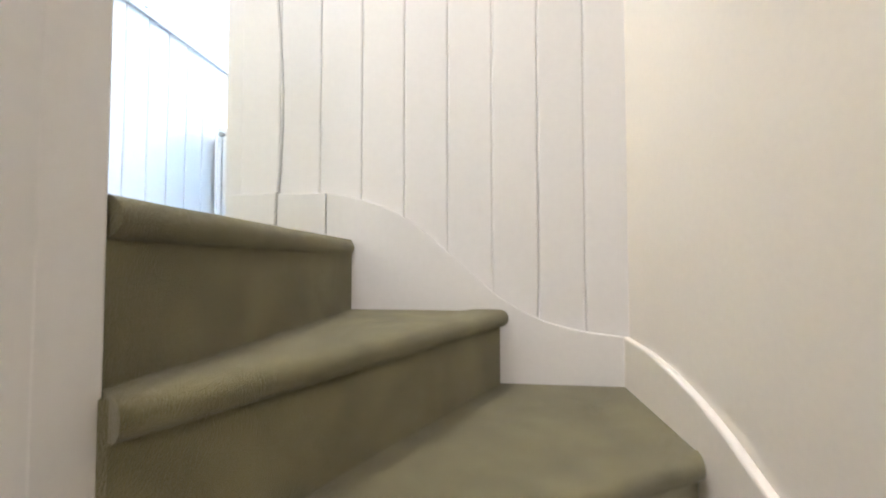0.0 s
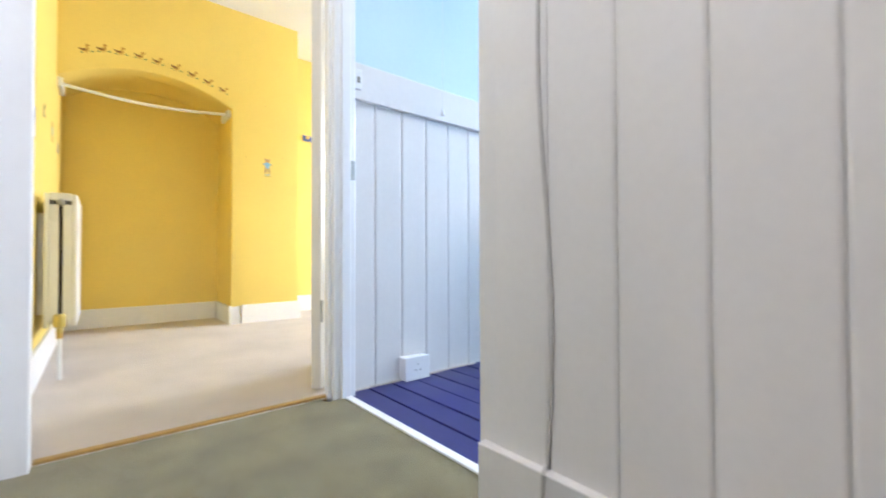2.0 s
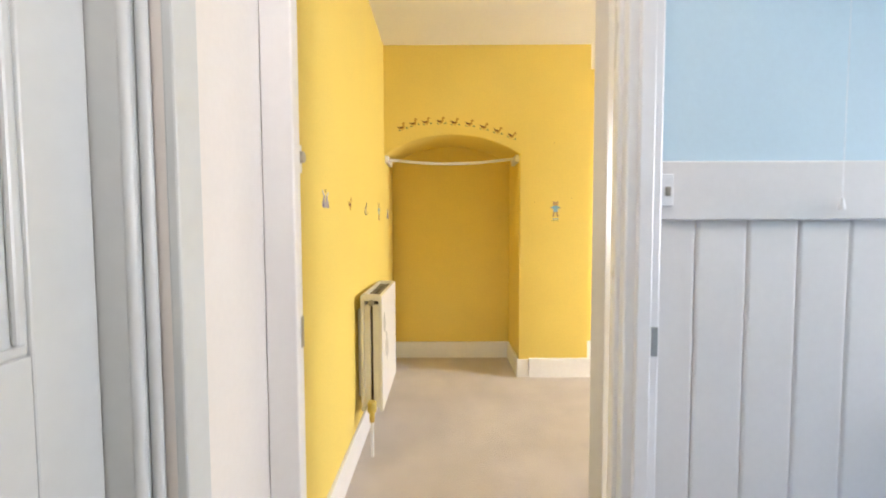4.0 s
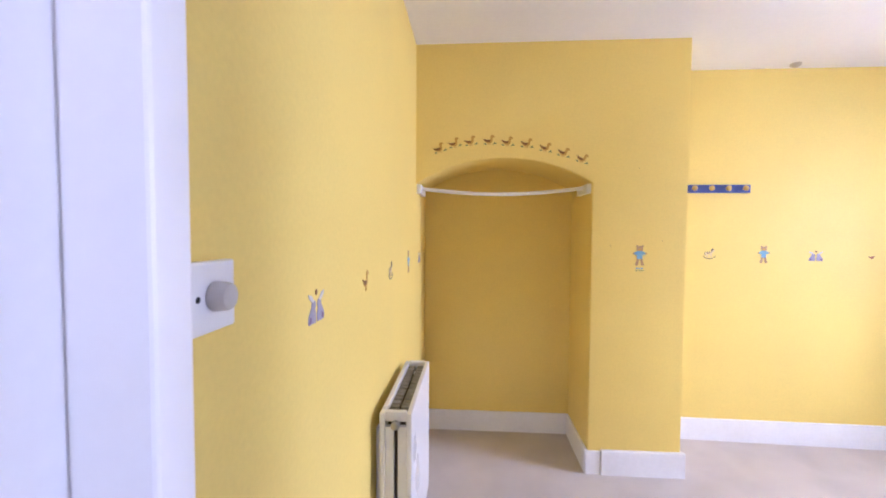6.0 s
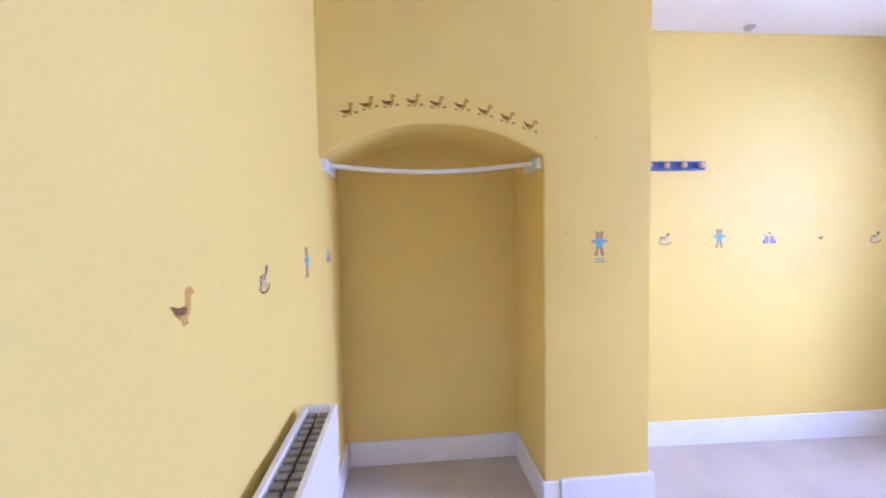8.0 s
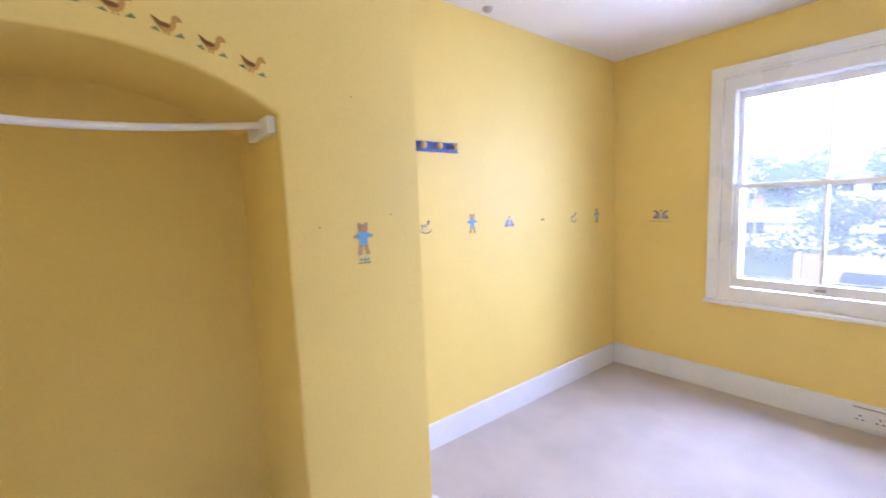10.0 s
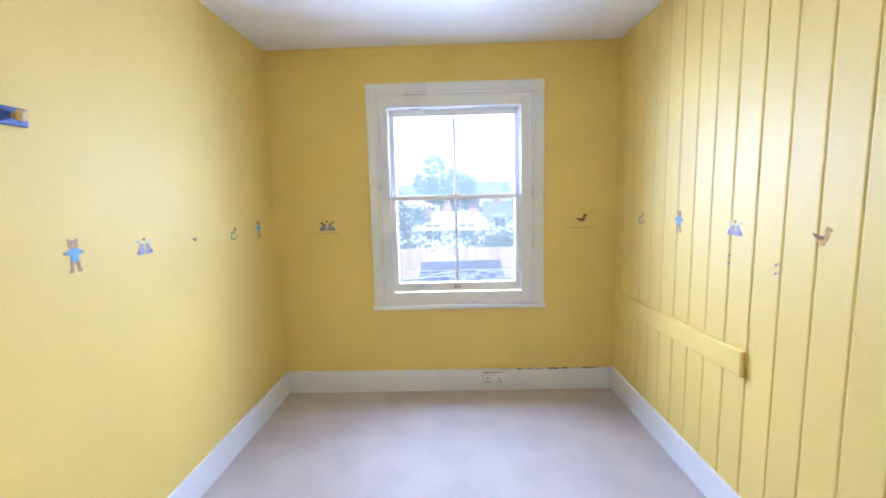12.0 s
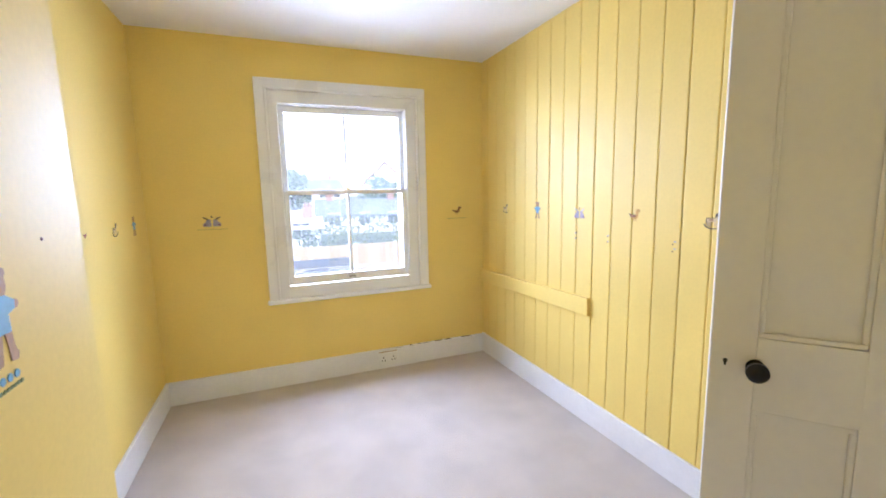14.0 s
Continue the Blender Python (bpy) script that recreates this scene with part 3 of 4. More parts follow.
part("window_sill", soften(boxes((AX0 - 0.012, AX1 + 0.012, NORTH - 0.045, NORTH + 0.01, 0.578, 0.606)), 0.008, 3), M_GLOSS, win)
for x0, x1 in ((WX0, WX0 + 0.016), (WX1 - 0.016, WX1)):
    part("box_lining", boxes((x0, x1, NORTH + 0.008, 4.33, WZ0, WZ1)), M_GLOSS, win)
part("box_lining", boxes((WX0 + 0.0161, WX1 - 0.0161, NORTH + 0.008, 4.33, WZ1 - 0.016, WZ1)), M_GLOSS, win)
part("outer_sill", soften(boxes((WX0 - 0.05, WX1 + 0.05, NORTH + 0.15, 4.47, 0.62, 0.667)), 0.006), M_GLOSS, win)


def ring_frame(bm, outer, inner, y0, y1):
    """A closed rectangular frame; outer and inner hold x0, x1, z0, z1."""
    rings = []
    for lot in (outer, inner):
        x0, x1, z0, z1 = lot
        for y in (y0, y1):
            rings.append([bm.verts.new((x, y, z)) for x, z in ((x0, z0), (x1, z0), (x1, z1), (x0, z1))])
    a, b, c, d = rings
    for k in range(4):
        j = (k + 1) % 4
        for p, q in ((a, c), (c, d), (d, b), (b, a)):
            bm.faces.new((p[k], p[j], q[j], q[k]))


def sash(name, y, z0, z1, bottom, top):
    """One sash with its stiles, rails, glazing bar and two panes."""
    bm = bmesh.new()
    ring_frame(bm, (WX0 + 0.017, WX1 - 0.017, z0, z1), (WX0 + 0.050, WX1 - 0.050, z0 + bottom, z1 - top), y, y + 0.04)
    s = part(name, soften(bm, 0.003), M_GLOSS, win)
    c = (WX0 + WX1) / 2
    part("glazing_bar", soften(boxes((c - 0.009, c + 0.009, y + 0.004, y + 0.036, z0 + bottom, z1 - top)), 0.004), M_GLOSS, s)
    for x0, x1 in ((WX0 + 0.05, c - 0.009), (c + 0.009, WX1 - 0.05)):
        pane = part("pane", boxes((x0, x1, y + 0.018, y + 0.022, z0 + bottom, z1 - top)), M_GLASS, s, "clear glass pane")
        pane.visible_shadow = False
    return s


lower = sash("lower_sash", NORTH + 0.010, 0.697, 1.378, 0.062, 0.030)
upper = sash("upper_sash", NORTH + 0.054, 1.352, WZ1 - 0.017, 0.030, 0.045)
bm = boxes((-2.775, -2.725, NORTH + 0.004, NORTH + 0.011, 0.722, 0.736))
ring_solid(bm, (-2.765, NORTH + 0.005, 0.729), (-2.765, NORTH - 0.012, 0.729), ((0, 0.007), (1, 0.009)), 10)
ring_solid(bm, (-2.735, NORTH + 0.005, 0.729), (-2.735, NORTH - 0.012, 0.729), ((0, 0.007), (1, 0.009)), 10)
part("sash_lift", bm, M_STEEL, lower, "dark metal sash lift")
bm = boxes((-2.775, -2.725, NORTH + 0.016, NORTH + 0.043, 1.378, 1.386))
ring_solid(bm, (-2.75, NORTH + 0.028, 1.384), (-2.75, NORTH + 0.028, 1.398), ((0, 0.010), (1, 0.006)), 10)
part("sash_catch", bm, M_BRASS, lower, "brass sash catch")


# ---- radiators ----
def radiator(name, label, x0, x1, y0, y1, z0, z1, valve_x, group):
    """A double panel radiator along x, its back towards lower y."""
    r = thing(name, ((x0 + x1) / 2, (y0 + y1) / 2, z0), label, "radiator", group)
    for ya, yb, nm in ((y0, y0 + 0.018, "rear_panel"), (y1 - 0.018, y1, "front_panel")):
        part(nm, soften(boxes((x0, x1, ya, yb, z0, z1)), 0.004, 2), M_RAD, r)
    for x in (x0 + 0.004, x1 - 0.024):
        e = part("end_cover", soften(boxes((x, x + 0.02, y0 + 0.018, (y0 + y1) / 2 - 0.006, z0 + 0.02, z1 - 0.045), (x, x + 0.02, (y0 + y1) / 2 + 0.006, y1 - 0.018, z0 + 0.02, z1 - 0.045)), 0.002), M_RAD, r)
        part("end_cap", soften(boxes((x, x + 0.02, y0 + 0.018, y1 - 0.018, z1 - 0.028, z1 + 0.004)), 0.003), M_RAD, r)
        bm = bmesh.new()
        xe = x1 if x > (x0 + x1) / 2 else x0
        sgn = 1 if xe == x1 else -1
        ring_solid(bm, (xe - sgn * 0.01, (y0 + y1) / 2, z1 - 0.036), (xe + sgn * 0.012, (y0 + y1) / 2, z1 - 0.036), ((0, 0.014), (0.9, 0.014), (1, 0.010)), 14)
        part("bleed_plug", bm, M_STEEL, e, smooth=True)
    # solid block whose dark colour stands for the shade between the panels
    part("core", boxes((x0 + 0.03, x1 - 0.03, y0 + 0.02, y1 - 0.02, z0 + 0.03, z1 - 0.05)), M_DARK, r, "block coloured dark for the shade inside the radiator")
    n = int((x1 - x0 - 0.06) / 0.034)
    for k in range(n):
        xa = x0 + 0.032 + k * 0.034
        part("slat", boxes((xa, xa + 0.022, y0 + 0.02, (y0 + y1) / 2 - 0.004, z1 - 0.022, z1 - 0.012), (xa, xa + 0.022, (y0 + y1) / 2 + 0.004, y1 - 0.02, z1 - 0.022, z1 - 0.012)), M_GRILLE, r)
    yc = (y0 + y1) / 2
    bm = bmesh.new()
    ring_solid(bm, (valve_x, yc, z0 - 0.02), (valve_x, yc, z0 + 0.055), ((0, 0.012), (0.25, 0.012), (0.3, 0.020), (0.5, 0.022), (0.92, 0.021), (1, 0.016)), 14)
    v = part("valve", bm, M_TRV, r, "yellowed plastic radiator valve", smooth=True)
    bm = bmesh.new()
    ring_solid(bm, (valve_x, yc, z0 - 0.045), (valve_x, yc, z0 - 0.02), ((0, 0.012), (1, 0.014)), 6)
    tube(bm, [(valve_x, yc, z0 + 0.0), (valve_x - 0.04 * (1 if valve_x > x1 - 0.05 else -1), yc, z0 + 0.0)], 0.009, 10)
    part("union_nut", bm, M_BRASS, v, smooth=True)
    bm = bmesh.new()
    tube(bm, [(valve_x, yc, -0.01), (valve_x, yc, z0 - 0.045)], 0.0075, 10)
    part("pipe", bm, M_RAD, r, "white painted pipe", smooth=True)
    for x in (x0 + 0.08, x1 - 0.08):
        part("bracket", boxes((x - 0.015, x + 0.015, y0 - 0.024, y0, z0 + 0.05, z1 - 0.08)), M_RAD, r)
    return r


radiator("radiator", "white double panel radiator on the yellow wall", -3.05, -2.512, 0.358, 0.462, 0.215, 0.772, -2.502, "radiators")
ra = radiator("radiator", "white panel radiator on white boarding", -0.80, 0.0, 0.03, 0.115, 0.165, 0.720, -0.79, "radiators")
ra.matrix_basis = pose(PART_B + 0.07, 2.60, ra.location.z, 0, 0, -90)

# ---- electrical fittings ----
dim = thing("dimmer_switch", (-1.668, SOUTH, 1.27), "white square dimmer switch with a grey turning knob", "light switch")
part("back_box", soften(boxes((-1.702, -1.632, SOUTH, 0.358, 1.240, 1.308)), 0.002), M_PLASTIC, dim)
plate = part("plate", soften(boxes((-1.706, -1.628, 0.358, 0.370, 1.236, 1.312)), 0.003, 2), M_PLASTIC, dim)
bm = bmesh.new()
ring_solid(bm, (-1.668, 0.369, 1.274), (-1.668, 0.388, 1.274), ((0, 0.0155), (0.1, 0.0165), (0.85, 0.0150), (1, 0.0135)), 28)
part("knob", bm, M_KNOB, dim, "grey dial", True)
for x in (-1.640, -1.696):
    bm = bmesh.new()
    ring_solid(bm, (x, 0.3695, 1.274), (x, 0.3706, 1.274), ((0, 0.0034), (1, 0.0034)), 12)
    part("screw_hole", bm, M_BLACK, plate)

sock = thing("wall_socket", (-2.505, NORTH - 0.018, 0.03), "white double wall socket let into the skirting", "socket")
sp = part("plate", soften(boxes((-2.583, -2.427, NORTH - 0.034, NORTH - 0.018, -0.015, 0.088)), 0.004), M_PLASTIC, sock)
for cx in (-2.545, -2.465):
    for dx, dz, w, h in ((0, 0.014, 0.007, 0.010), (-0.012, -0.010, 0.009, 0.007), (0.012, -0.010, 0.009, 0.007)):
        part("pin_hole", boxes((cx + dx - w / 2, cx + dx + w / 2, NORTH - 0.0348, NORTH - 0.0335, 0.036 + dz - h / 2, 0.036 + dz + h / 2)), M_BLACK, sp)
part("box_edge", boxes((-2.578, -2.432, NORTH - 0.020, NORTH - 0.012, 0.088, 0.094)), M_OAK, sock)

bs = thing("wall_socket", (PART_B, 1.535, 0.0), "white surface-mounted socket box on white boarding", "socket")
part("box", soften(boxes((PART_B, PART_B + 0.045, 1.482, 1.600, 0.002, 0.092)), 0.003), M_PLASTIC, bs)
bp = part("plate", soften(boxes((PART_B + 0.045, PART_B + 0.052, 1.479, 1.603, 0.0, 0.095)), 0.003), M_PLASTIC, bs)
for dy, dz, w, h in ((0, 0.014, 0.004, 0.008), (-0.011, -0.009, 0.007, 0.004), (0.011, -0.009, 0.007, 0.004)):
    part("pin_hole", boxes((PART_B + 0.0515, PART_B + 0.0528, 1.541 + dy - w / 2, 1.541 + dy + w / 2, 0.05 + dz - h / 2, 0.05 + dz + h / 2)), M_BLACK, bp)

# rail, switch and pull cord on the white boards
setting("trim_boarding_rail", soften(boxes((PART_B, PART_B + 0.018, 1.258, 4.09, 1.104, 1.246)), 0.004), M_BOARD, "flat white rail over the white boarding", "trim")
sw = thing("light_switch", (PART_B + 0.018, 1.275, 1.175), "white light switch on the boarding rail", "light switch")
part("plate", soften(boxes((PART_B + 0.018, PART_B + 0.030, 1.259, 1.297, 1.138, 1.214)), 0.002), M_PLASTIC, sw)
part("rocker", soften(boxes((PART_B + 0.030, PART_B + 0.036, 1.276, 1.288, 1.162, 1.184)), 0.002), M_GRILLE, sw, "small dark toggle")
pull = thing("pull_cord", (PART_B + 0.03, 1.712, 1.12), "white ceiling pull cord with a small cone", "pull cord")
bm = bmesh.new()
tube(bm, [(PART_B + 0.028, 1.70, CEIL), (PART_B + 0.028, 1.698, 1.16)], 0.0006, 6)
part("cord", bm, M_PLASTIC, pull)
bm = bmesh.new()
ring_solid(bm, (PART_B + 0.028, 1.698, 1.128), (PART_B + 0.028, 1.698, 1.158), ((0, 0.008), (0.25, 0.0075), (1, 0.002)), 12)
part("cone", bm, M_PLASTIC, pull, smooth=True)

# yellow rail across the boards of the bedroom
rail = tagged(part("wall_rail", soften(boxes((-0.022, 0.0, -0.66, 0.66, -0.052, 0.052)), 0.004), M_YBOARD), "yellow painted timber rail fixed across the boards", "rail")
rail.matrix_basis = pose(PART_Y, 3.43, 0.655, -2.1, 0, 0)
for y, z in ((2.909, 1.078), (2.65, 1.086), (2.251, 1.094)):
    hole = thing("screw_holes", (PART_Y, y, z), "pair of grey plugged screw holes in yellow boards", "screw holes", "plugged holes")
    for dz in (-0.016, 0.016):
        part("plug", boxes((PART_Y - 0.0015, PART_Y + 0.001, y - 0.006, y + 0.006, z + dz - 0.003, z + dz + 0.003)), M_KNOB, hole)

# ---- hanging rail in the niche ----
rod = thing("hanging_rail", (-3.66, 0.82, 1.59), "sagging white clothes rail across the arched niche", "clothes rail")
bm = bmesh.new()
pts = [(-3.66 - 0.03 * (1 - u), 0.345 + 0.942 * u, 1.596 - 0.034 * math.sin(math.pi * u)) for u in [k / 20 for k in range(21)]]
tube(bm, pts, 0.0105, 10)
part("rod", bm, M_GLOSS, rod, smooth=True)
part("batten", soften(boxes((-3.83, -3.60, SOUTH, SOUTH + 0.024, 1.560, 1.612)), 0.003), M_GLOSS, rod, "white timber batten")
part("batten", soften(boxes((-3.80, -3.585, N1 - 0.024, N1, 1.560, 1.612)), 0.003), M_GLOSS, rod, "white timber batten")

# ---- peg rail ----
peg = thing("peg_rail", (WEST, 2.21, 1.625), "blue painted peg rail with four yellow wooden knobs", "coat pegs")
part("board", soften(boxes((WEST, WEST + 0.016, 2.015, 2.402, 1.600, 1.652)), 0.003), M_PEG, peg)
for y in (2.052, 2.155, 2.258, 2.362):
    bm = bmesh.new()
    ring_solid(bm, (WEST + 0.015, y, 1.627), (WEST + 0.044, y, 1.628), ((0, 0.008), (0.4, 0.009), (0.6, 0.016), (0.85, 0.0175), (1, 0.011)), 14)
    part("peg", bm, M_PEGKNOB, peg, smooth=True)

hook = thing("ceiling_hook", (-3.95, 2.60, CEIL), "small grey plastic cap on the ceiling beside the wall", "ceiling hook")
bm = bmesh.new()
ring_solid(bm, (-3.95, 2.60, CEIL), (-3.95, 2.60, CEIL - 0.022), ((0, 0.030), (0.5, 0.028), (1, 0.015)), 14)
part("cap", bm, M_KNOB, hook, smooth=True)


# ---- stickers on the walls: thin prints, drawn in the local x-z plane, face towards -y ----
def blob(bm, cx, cz, rx, rz, lean=0.0, lift=0.0, n=14):
    c, s = math.cos(lean), math.sin(lean)
    pts = []
    for k in range(n):
        a = 2 * math.pi * k / n
        u, v = rx * math.cos(a), rz * math.sin(a)
        pts.append((cx + c * u - s * v, cz + s * u + c * v))
    prism(bm, pts, "y", -0.0008 - lift, 0.0004)


def poly(bm, pts, lift=0.0):
    prism(bm, pts, "y", -0.0008 - lift, 0.0004)


def sticker(name, label, m, draw, group="wall stickers"):
    s = thing(name, (0, 0, 0), label, "wall sticker", group)
    s.matrix_basis = m
    for pname, mat, put in draw:
        for piece in (put if isinstance(put, list) else [put]):
            bm = bmesh.new()
            piece(bm)
            ob = new(pname, mesh_of(pname, bm, mat))
            ob.parent = s
    return s


def put_bear(bm):
    poly(bm, [(-0.013, 0.026), (0.013, 0.026), (0.018, 0.036), (0.017, 0.048), (0.010, 0.054), (-0.010, 0.054), (-0.017, 0.048), (-0.018, 0.036)], 0.0002)
    for sx in (-1, 1):
        blob(bm, 0.014 * sx, 0.053, 0.006, 0.006, 0.0, 0.0001)
        blob(bm, 0.031 * sx, 0.013, 0.006, 0.0055, 0.0, 0.0003)
        poly(bm, [(0.001 * sx, -0.012), (0.015 * sx, -0.012), (0.018 * sx, -0.034), (0.024 * sx, -0.046), (0.020 * sx, -0.053), (0.008 * sx, -0.051), (0.006 * sx, -0.034)], 0.0001 + 0.00008 * sx)


def put_face(bm):
    blob(bm, 0, 0.036, 0.008, 0.0065, 0.0, 0.0006)


def put_shirt(bm):
    poly(bm, [(-0.015, -0.017), (0.015, -0.017), (0.014, 0.004), (0.028, 0.008), (0.029, 0.018), (0.012, 0.027), (-0.012, 0.027), (-0.029, 0.018), (-0.028, 0.008), (-0.014, 0.004)], 0.0006)


put_flowers = [lambda bm, k=k: blob(bm, 0.014 * k, -0.068, 0.005, 0.005) for k in (-1, 0, 1)]


def put_stems(bm):
    for k in range(7):
        blob(bm, -0.021 + 0.007 * k, -0.080, 0.0032, 0.0022, 0.4)


BEAR = [("body", M_BEAR, put_bear), ("muzzle", M_DUCK, put_face), ("jumper", M_SHIRT, put_shirt)]
BEAR_BIG = BEAR + [("flowers", M_SHIRT, put_flowers), ("grass", M_GREEN, put_stems)]


def put_duck(bm):
    poly(bm, [(-0.036, 0.012), (-0.022, -0.004), (-0.008, -0.013), (0.006, -0.014), (0.017, -0.008), (0.022, 0.004), (0.021, 0.016), (0.026, 0.022), (0.036, 0.023), (0.028, 0.033), (0.019, 0.037), (0.011, 0.033), (0.008, 0.024), (0.009, 0.012), (0.002, 0.006), (-0.014, 0.006)])
    for x in (-0.004, 0.006):
        poly(bm, [(x, -0.013), (x + 0.003, -0.013), (x + 0.005, -0.023), (x + 0.001, -0.023)], 0.0001)


def put_wing(bm):
    poly(bm, [(-0.036, 0.014), (-0.014, 0.007), (0.002, 0.007), (0.011, 0.002), (0.003, -0.006), (-0.012, -0.006), (-0.024, 0.000)], 0.0006)


put_tufts = [lambda bm: poly(bm, [(0.022, -0.020), (0.046, -0.017), (0.036, -0.006)]), lambda bm: poly(bm, [(-0.034, -0.019), (-0.012, -0.022), (-0.022, -0.011)])]


DUCK_PLAIN = [("body", M_DUCK, put_duck), ("wing", M_DUCKDARK, put_wing)]
DUCK = DUCK_PLAIN + [("grass", M_GREEN, put_tufts)]
L_PLAIN = "small ochre duck sticker with a dark brown wing"


def put_rabbit(s):
    def put(bm):
        poly(bm, [(s * 0.038, -0.036), (s * 0.004, -0.036), (s * 0.003, -0.020), (s * 0.007, -0.004), (s * 0.004, 0.006), (s * 0.008, 0.016), (s * 0.018, 0.018), (s * 0.024, 0.010), (s * 0.026, 0.0), (s * 0.036, -0.012), (s * 0.041, -0.026)])
    return put


def put_ear(s):
    def put(bm):
        poly(bm, [(s * 0.012, 0.016), (s * 0.020, 0.012), (s * 0.037, 0.026), (s * 0.039, 0.034), (s * 0.026, 0.030)], 0.0004)
    return put


def put_tail(s):
    return lambda bm: blob(bm, s * 0.031, -0.026, 0.005, 0.008, 0.3 * s, 0.0005)


def put_heart(bm):
    blob(bm, 0, 0.034, 0.005, 0.007)


RABBITS = [("rabbit", M_LILAC, [put_rabbit(-1), put_rabbit(1)]), ("ear", M_PALE, [put_ear(-1), put_ear(1)]), ("foot", M_PLUM, [put_tail(-1), put_tail(1)]), ("heart", M_DUCKDARK, put_heart)]


def put_grassline(bm):
    for k in range(12):
        blob(bm, -0.062 + 0.011 * k, -0.058, 0.005, 0.002, 0.3)


def put_rocker(bm):
    pts = [(0.040 * math.cos(a), -0.010 + 0.024 * math.sin(a)) for a in [math.pi + 0.2 + (math.pi - 0.4) * k / 12 for k in range(13)]]
    inner = [(x * 0.93, z * 0.90 + 0.0012) for x, z in pts[::-1]]
    poly(bm, pts + inner)
    poly(bm, [(-0.030, -0.012), (-0.027, -0.012), (-0.026, 0.008), (-0.029, 0.010)], 0.0001)
    poly(bm, [(-0.028, 0.009), (0.006, 0.011), (0.006, 0.0135), (-0.028, 0.012)], 0.0002)


def put_horse(bm):
    poly(bm, [(-0.026, -0.004), (0.010, -0.004), (0.018, 0.004), (0.021, 0.016), (0.031, 0.014), (0.032, 0.022), (0.022, 0.030), (0.013, 0.022), (0.008, 0.010), (-0.026, 0.009)])
    for x in (-0.024, -0.015, 0.004, 0.011):
        poly(bm, [(x, -0.004), (x + 0.005, -0.004), (x + 0.006, -0.022), (x + 0.002, -0.022)], 0.0001)


def put_mane(bm):
    poly(bm, [(0.008, 0.012), (0.014, 0.014), (0.026, 0.030), (0.020, 0.036), (0.011, 0.028)], 0.0006)


def put_saddle(bm):
    poly(bm, [(-0.016, 0.0), (0.002, 0.0), (0.004, 0.009), (-0.016, 0.008)], 0.0006)


HORSE = [("rocker", M_INK, put_rocker), ("horse", M_FAWN, put_horse), ("saddle", M_BEAR, put_saddle), ("mane", M_INK, put_mane)]


def put_small(bm):
    poly(bm, [(-0.020, 0.006), (0.0, -0.012), (0.012, -0.006), (0.018, 0.010), (0.008, 0.006), (-0.006, 0.004)])


SMALL = [("bird", M_RUST, put_small)]
L_BEAR, L_DUCK = "brown bear sticker in a blue jumper on yellow wall", "small ochre duck sticker walking on green grass"
L_RAB, L_HORSE = "pair of lilac grey rabbits sticker on yellow wall", "brown rocking horse sticker on yellow wall"
L_BIRD = "small rust-coloured bird sticker on yellow wall"


def on_west(y, z, x=WEST):
    return pose(x + 0.0006, y, z, 0, 0, 90)


def on_south(x, z):
    return pose(x, SOUTH + 0.0006, z, 0, 0, 180)


def on_north(x, z):
    return pose(x, NORTH - 0.0006, z)


def on_boards(y, z):
    return pose(PART_Y - 0.0008, y, z, 0, 0, -90)


for y, z, tilt in ((0.459, 1.802, -16), (0.543, 1.830, -12), (0.632, 1.840, -6), (0.735, 1.844, 0), (0.834, 1.836, 3), (0.939, 1.826, 7), (1.040, 1.803, 12), (1.138, 1.776, 16), (1.238, 1.742, 20)):
    s = sticker("duck_sticker", L_DUCK, on_west(y, z, PIER) @ pose(0, 0, 0, 0, tilt, 0), DUCK, "ducks over the arch")
    s.scale = (0.92, 1, 0.92)
sticker("bear_sticker", "brown bear sticker in a blue jumper above blue flowers", on_west(1.556, 1.218, PIER), BEAR_BIG)
for y, d, lab, nm in ((2.172, HORSE, L_HORSE, "horse_sticker"), (2.505, BEAR, L_BEAR, "bear_sticker"), (2.820, RABBITS, L_RAB, "rabbit_sticker"), (3.150, SMALL, L_BIRD, "bird_sticker"), (3.515, HORSE, L_HORSE, "horse_sticker"), (3.825, BEAR, L_BEAR, "bear_sticker")):
    s = sticker(nm, lab, on_west(y, 1.212 - 0.014 * (y - 2.1)), d)
    s.scale = (1.05, 1, 0.86) if d is RABBITS else (1, 1, 1)
for x, d, lab, nm in ((-2.056, RABBITS, L_RAB, "rabbit_sticker"), (-2.448, DUCK_PLAIN, L_PLAIN, "duck_sticker"), (-2.828, HORSE, L_HORSE, "horse_sticker"), (-3.279, BEAR, L_BEAR, "bear_sticker"), (-3.699, RABBITS, L_RAB, "rabbit_sticker")):
    s = sticker(nm, lab, on_south(x, 1.192), d)
    s.scale = (1.05, 1, 0.86) if d is RABBITS else (1, 1, 1)
s = sticker("rabbit_sticker", "dark rabbits sticker above a painted grass line", on_north(-3.660, 1.185), [("rabbit", M_LILAC, [put_rabbit(-1), put_rabbit(1)]), ("ear", M_INK, [put_ear(-1), put_ear(1)]), ("foot", M_PLUM, [put_tail(-1), put_tail(1)]), ("heart", M_INK, put_heart), ("grass", M_GREEN, put_grassline)])
s.scale = (1.35, 1, 0.9)
s = sticker("duck_sticker", "dark duck sticker above a painted grass line", on_north(-1.876, 1.190), [("body", M_DUCKDARK, put_duck), ("grass", M_GREEN, put_grassline)])
s.scale = (1.25, 1, 1.0)
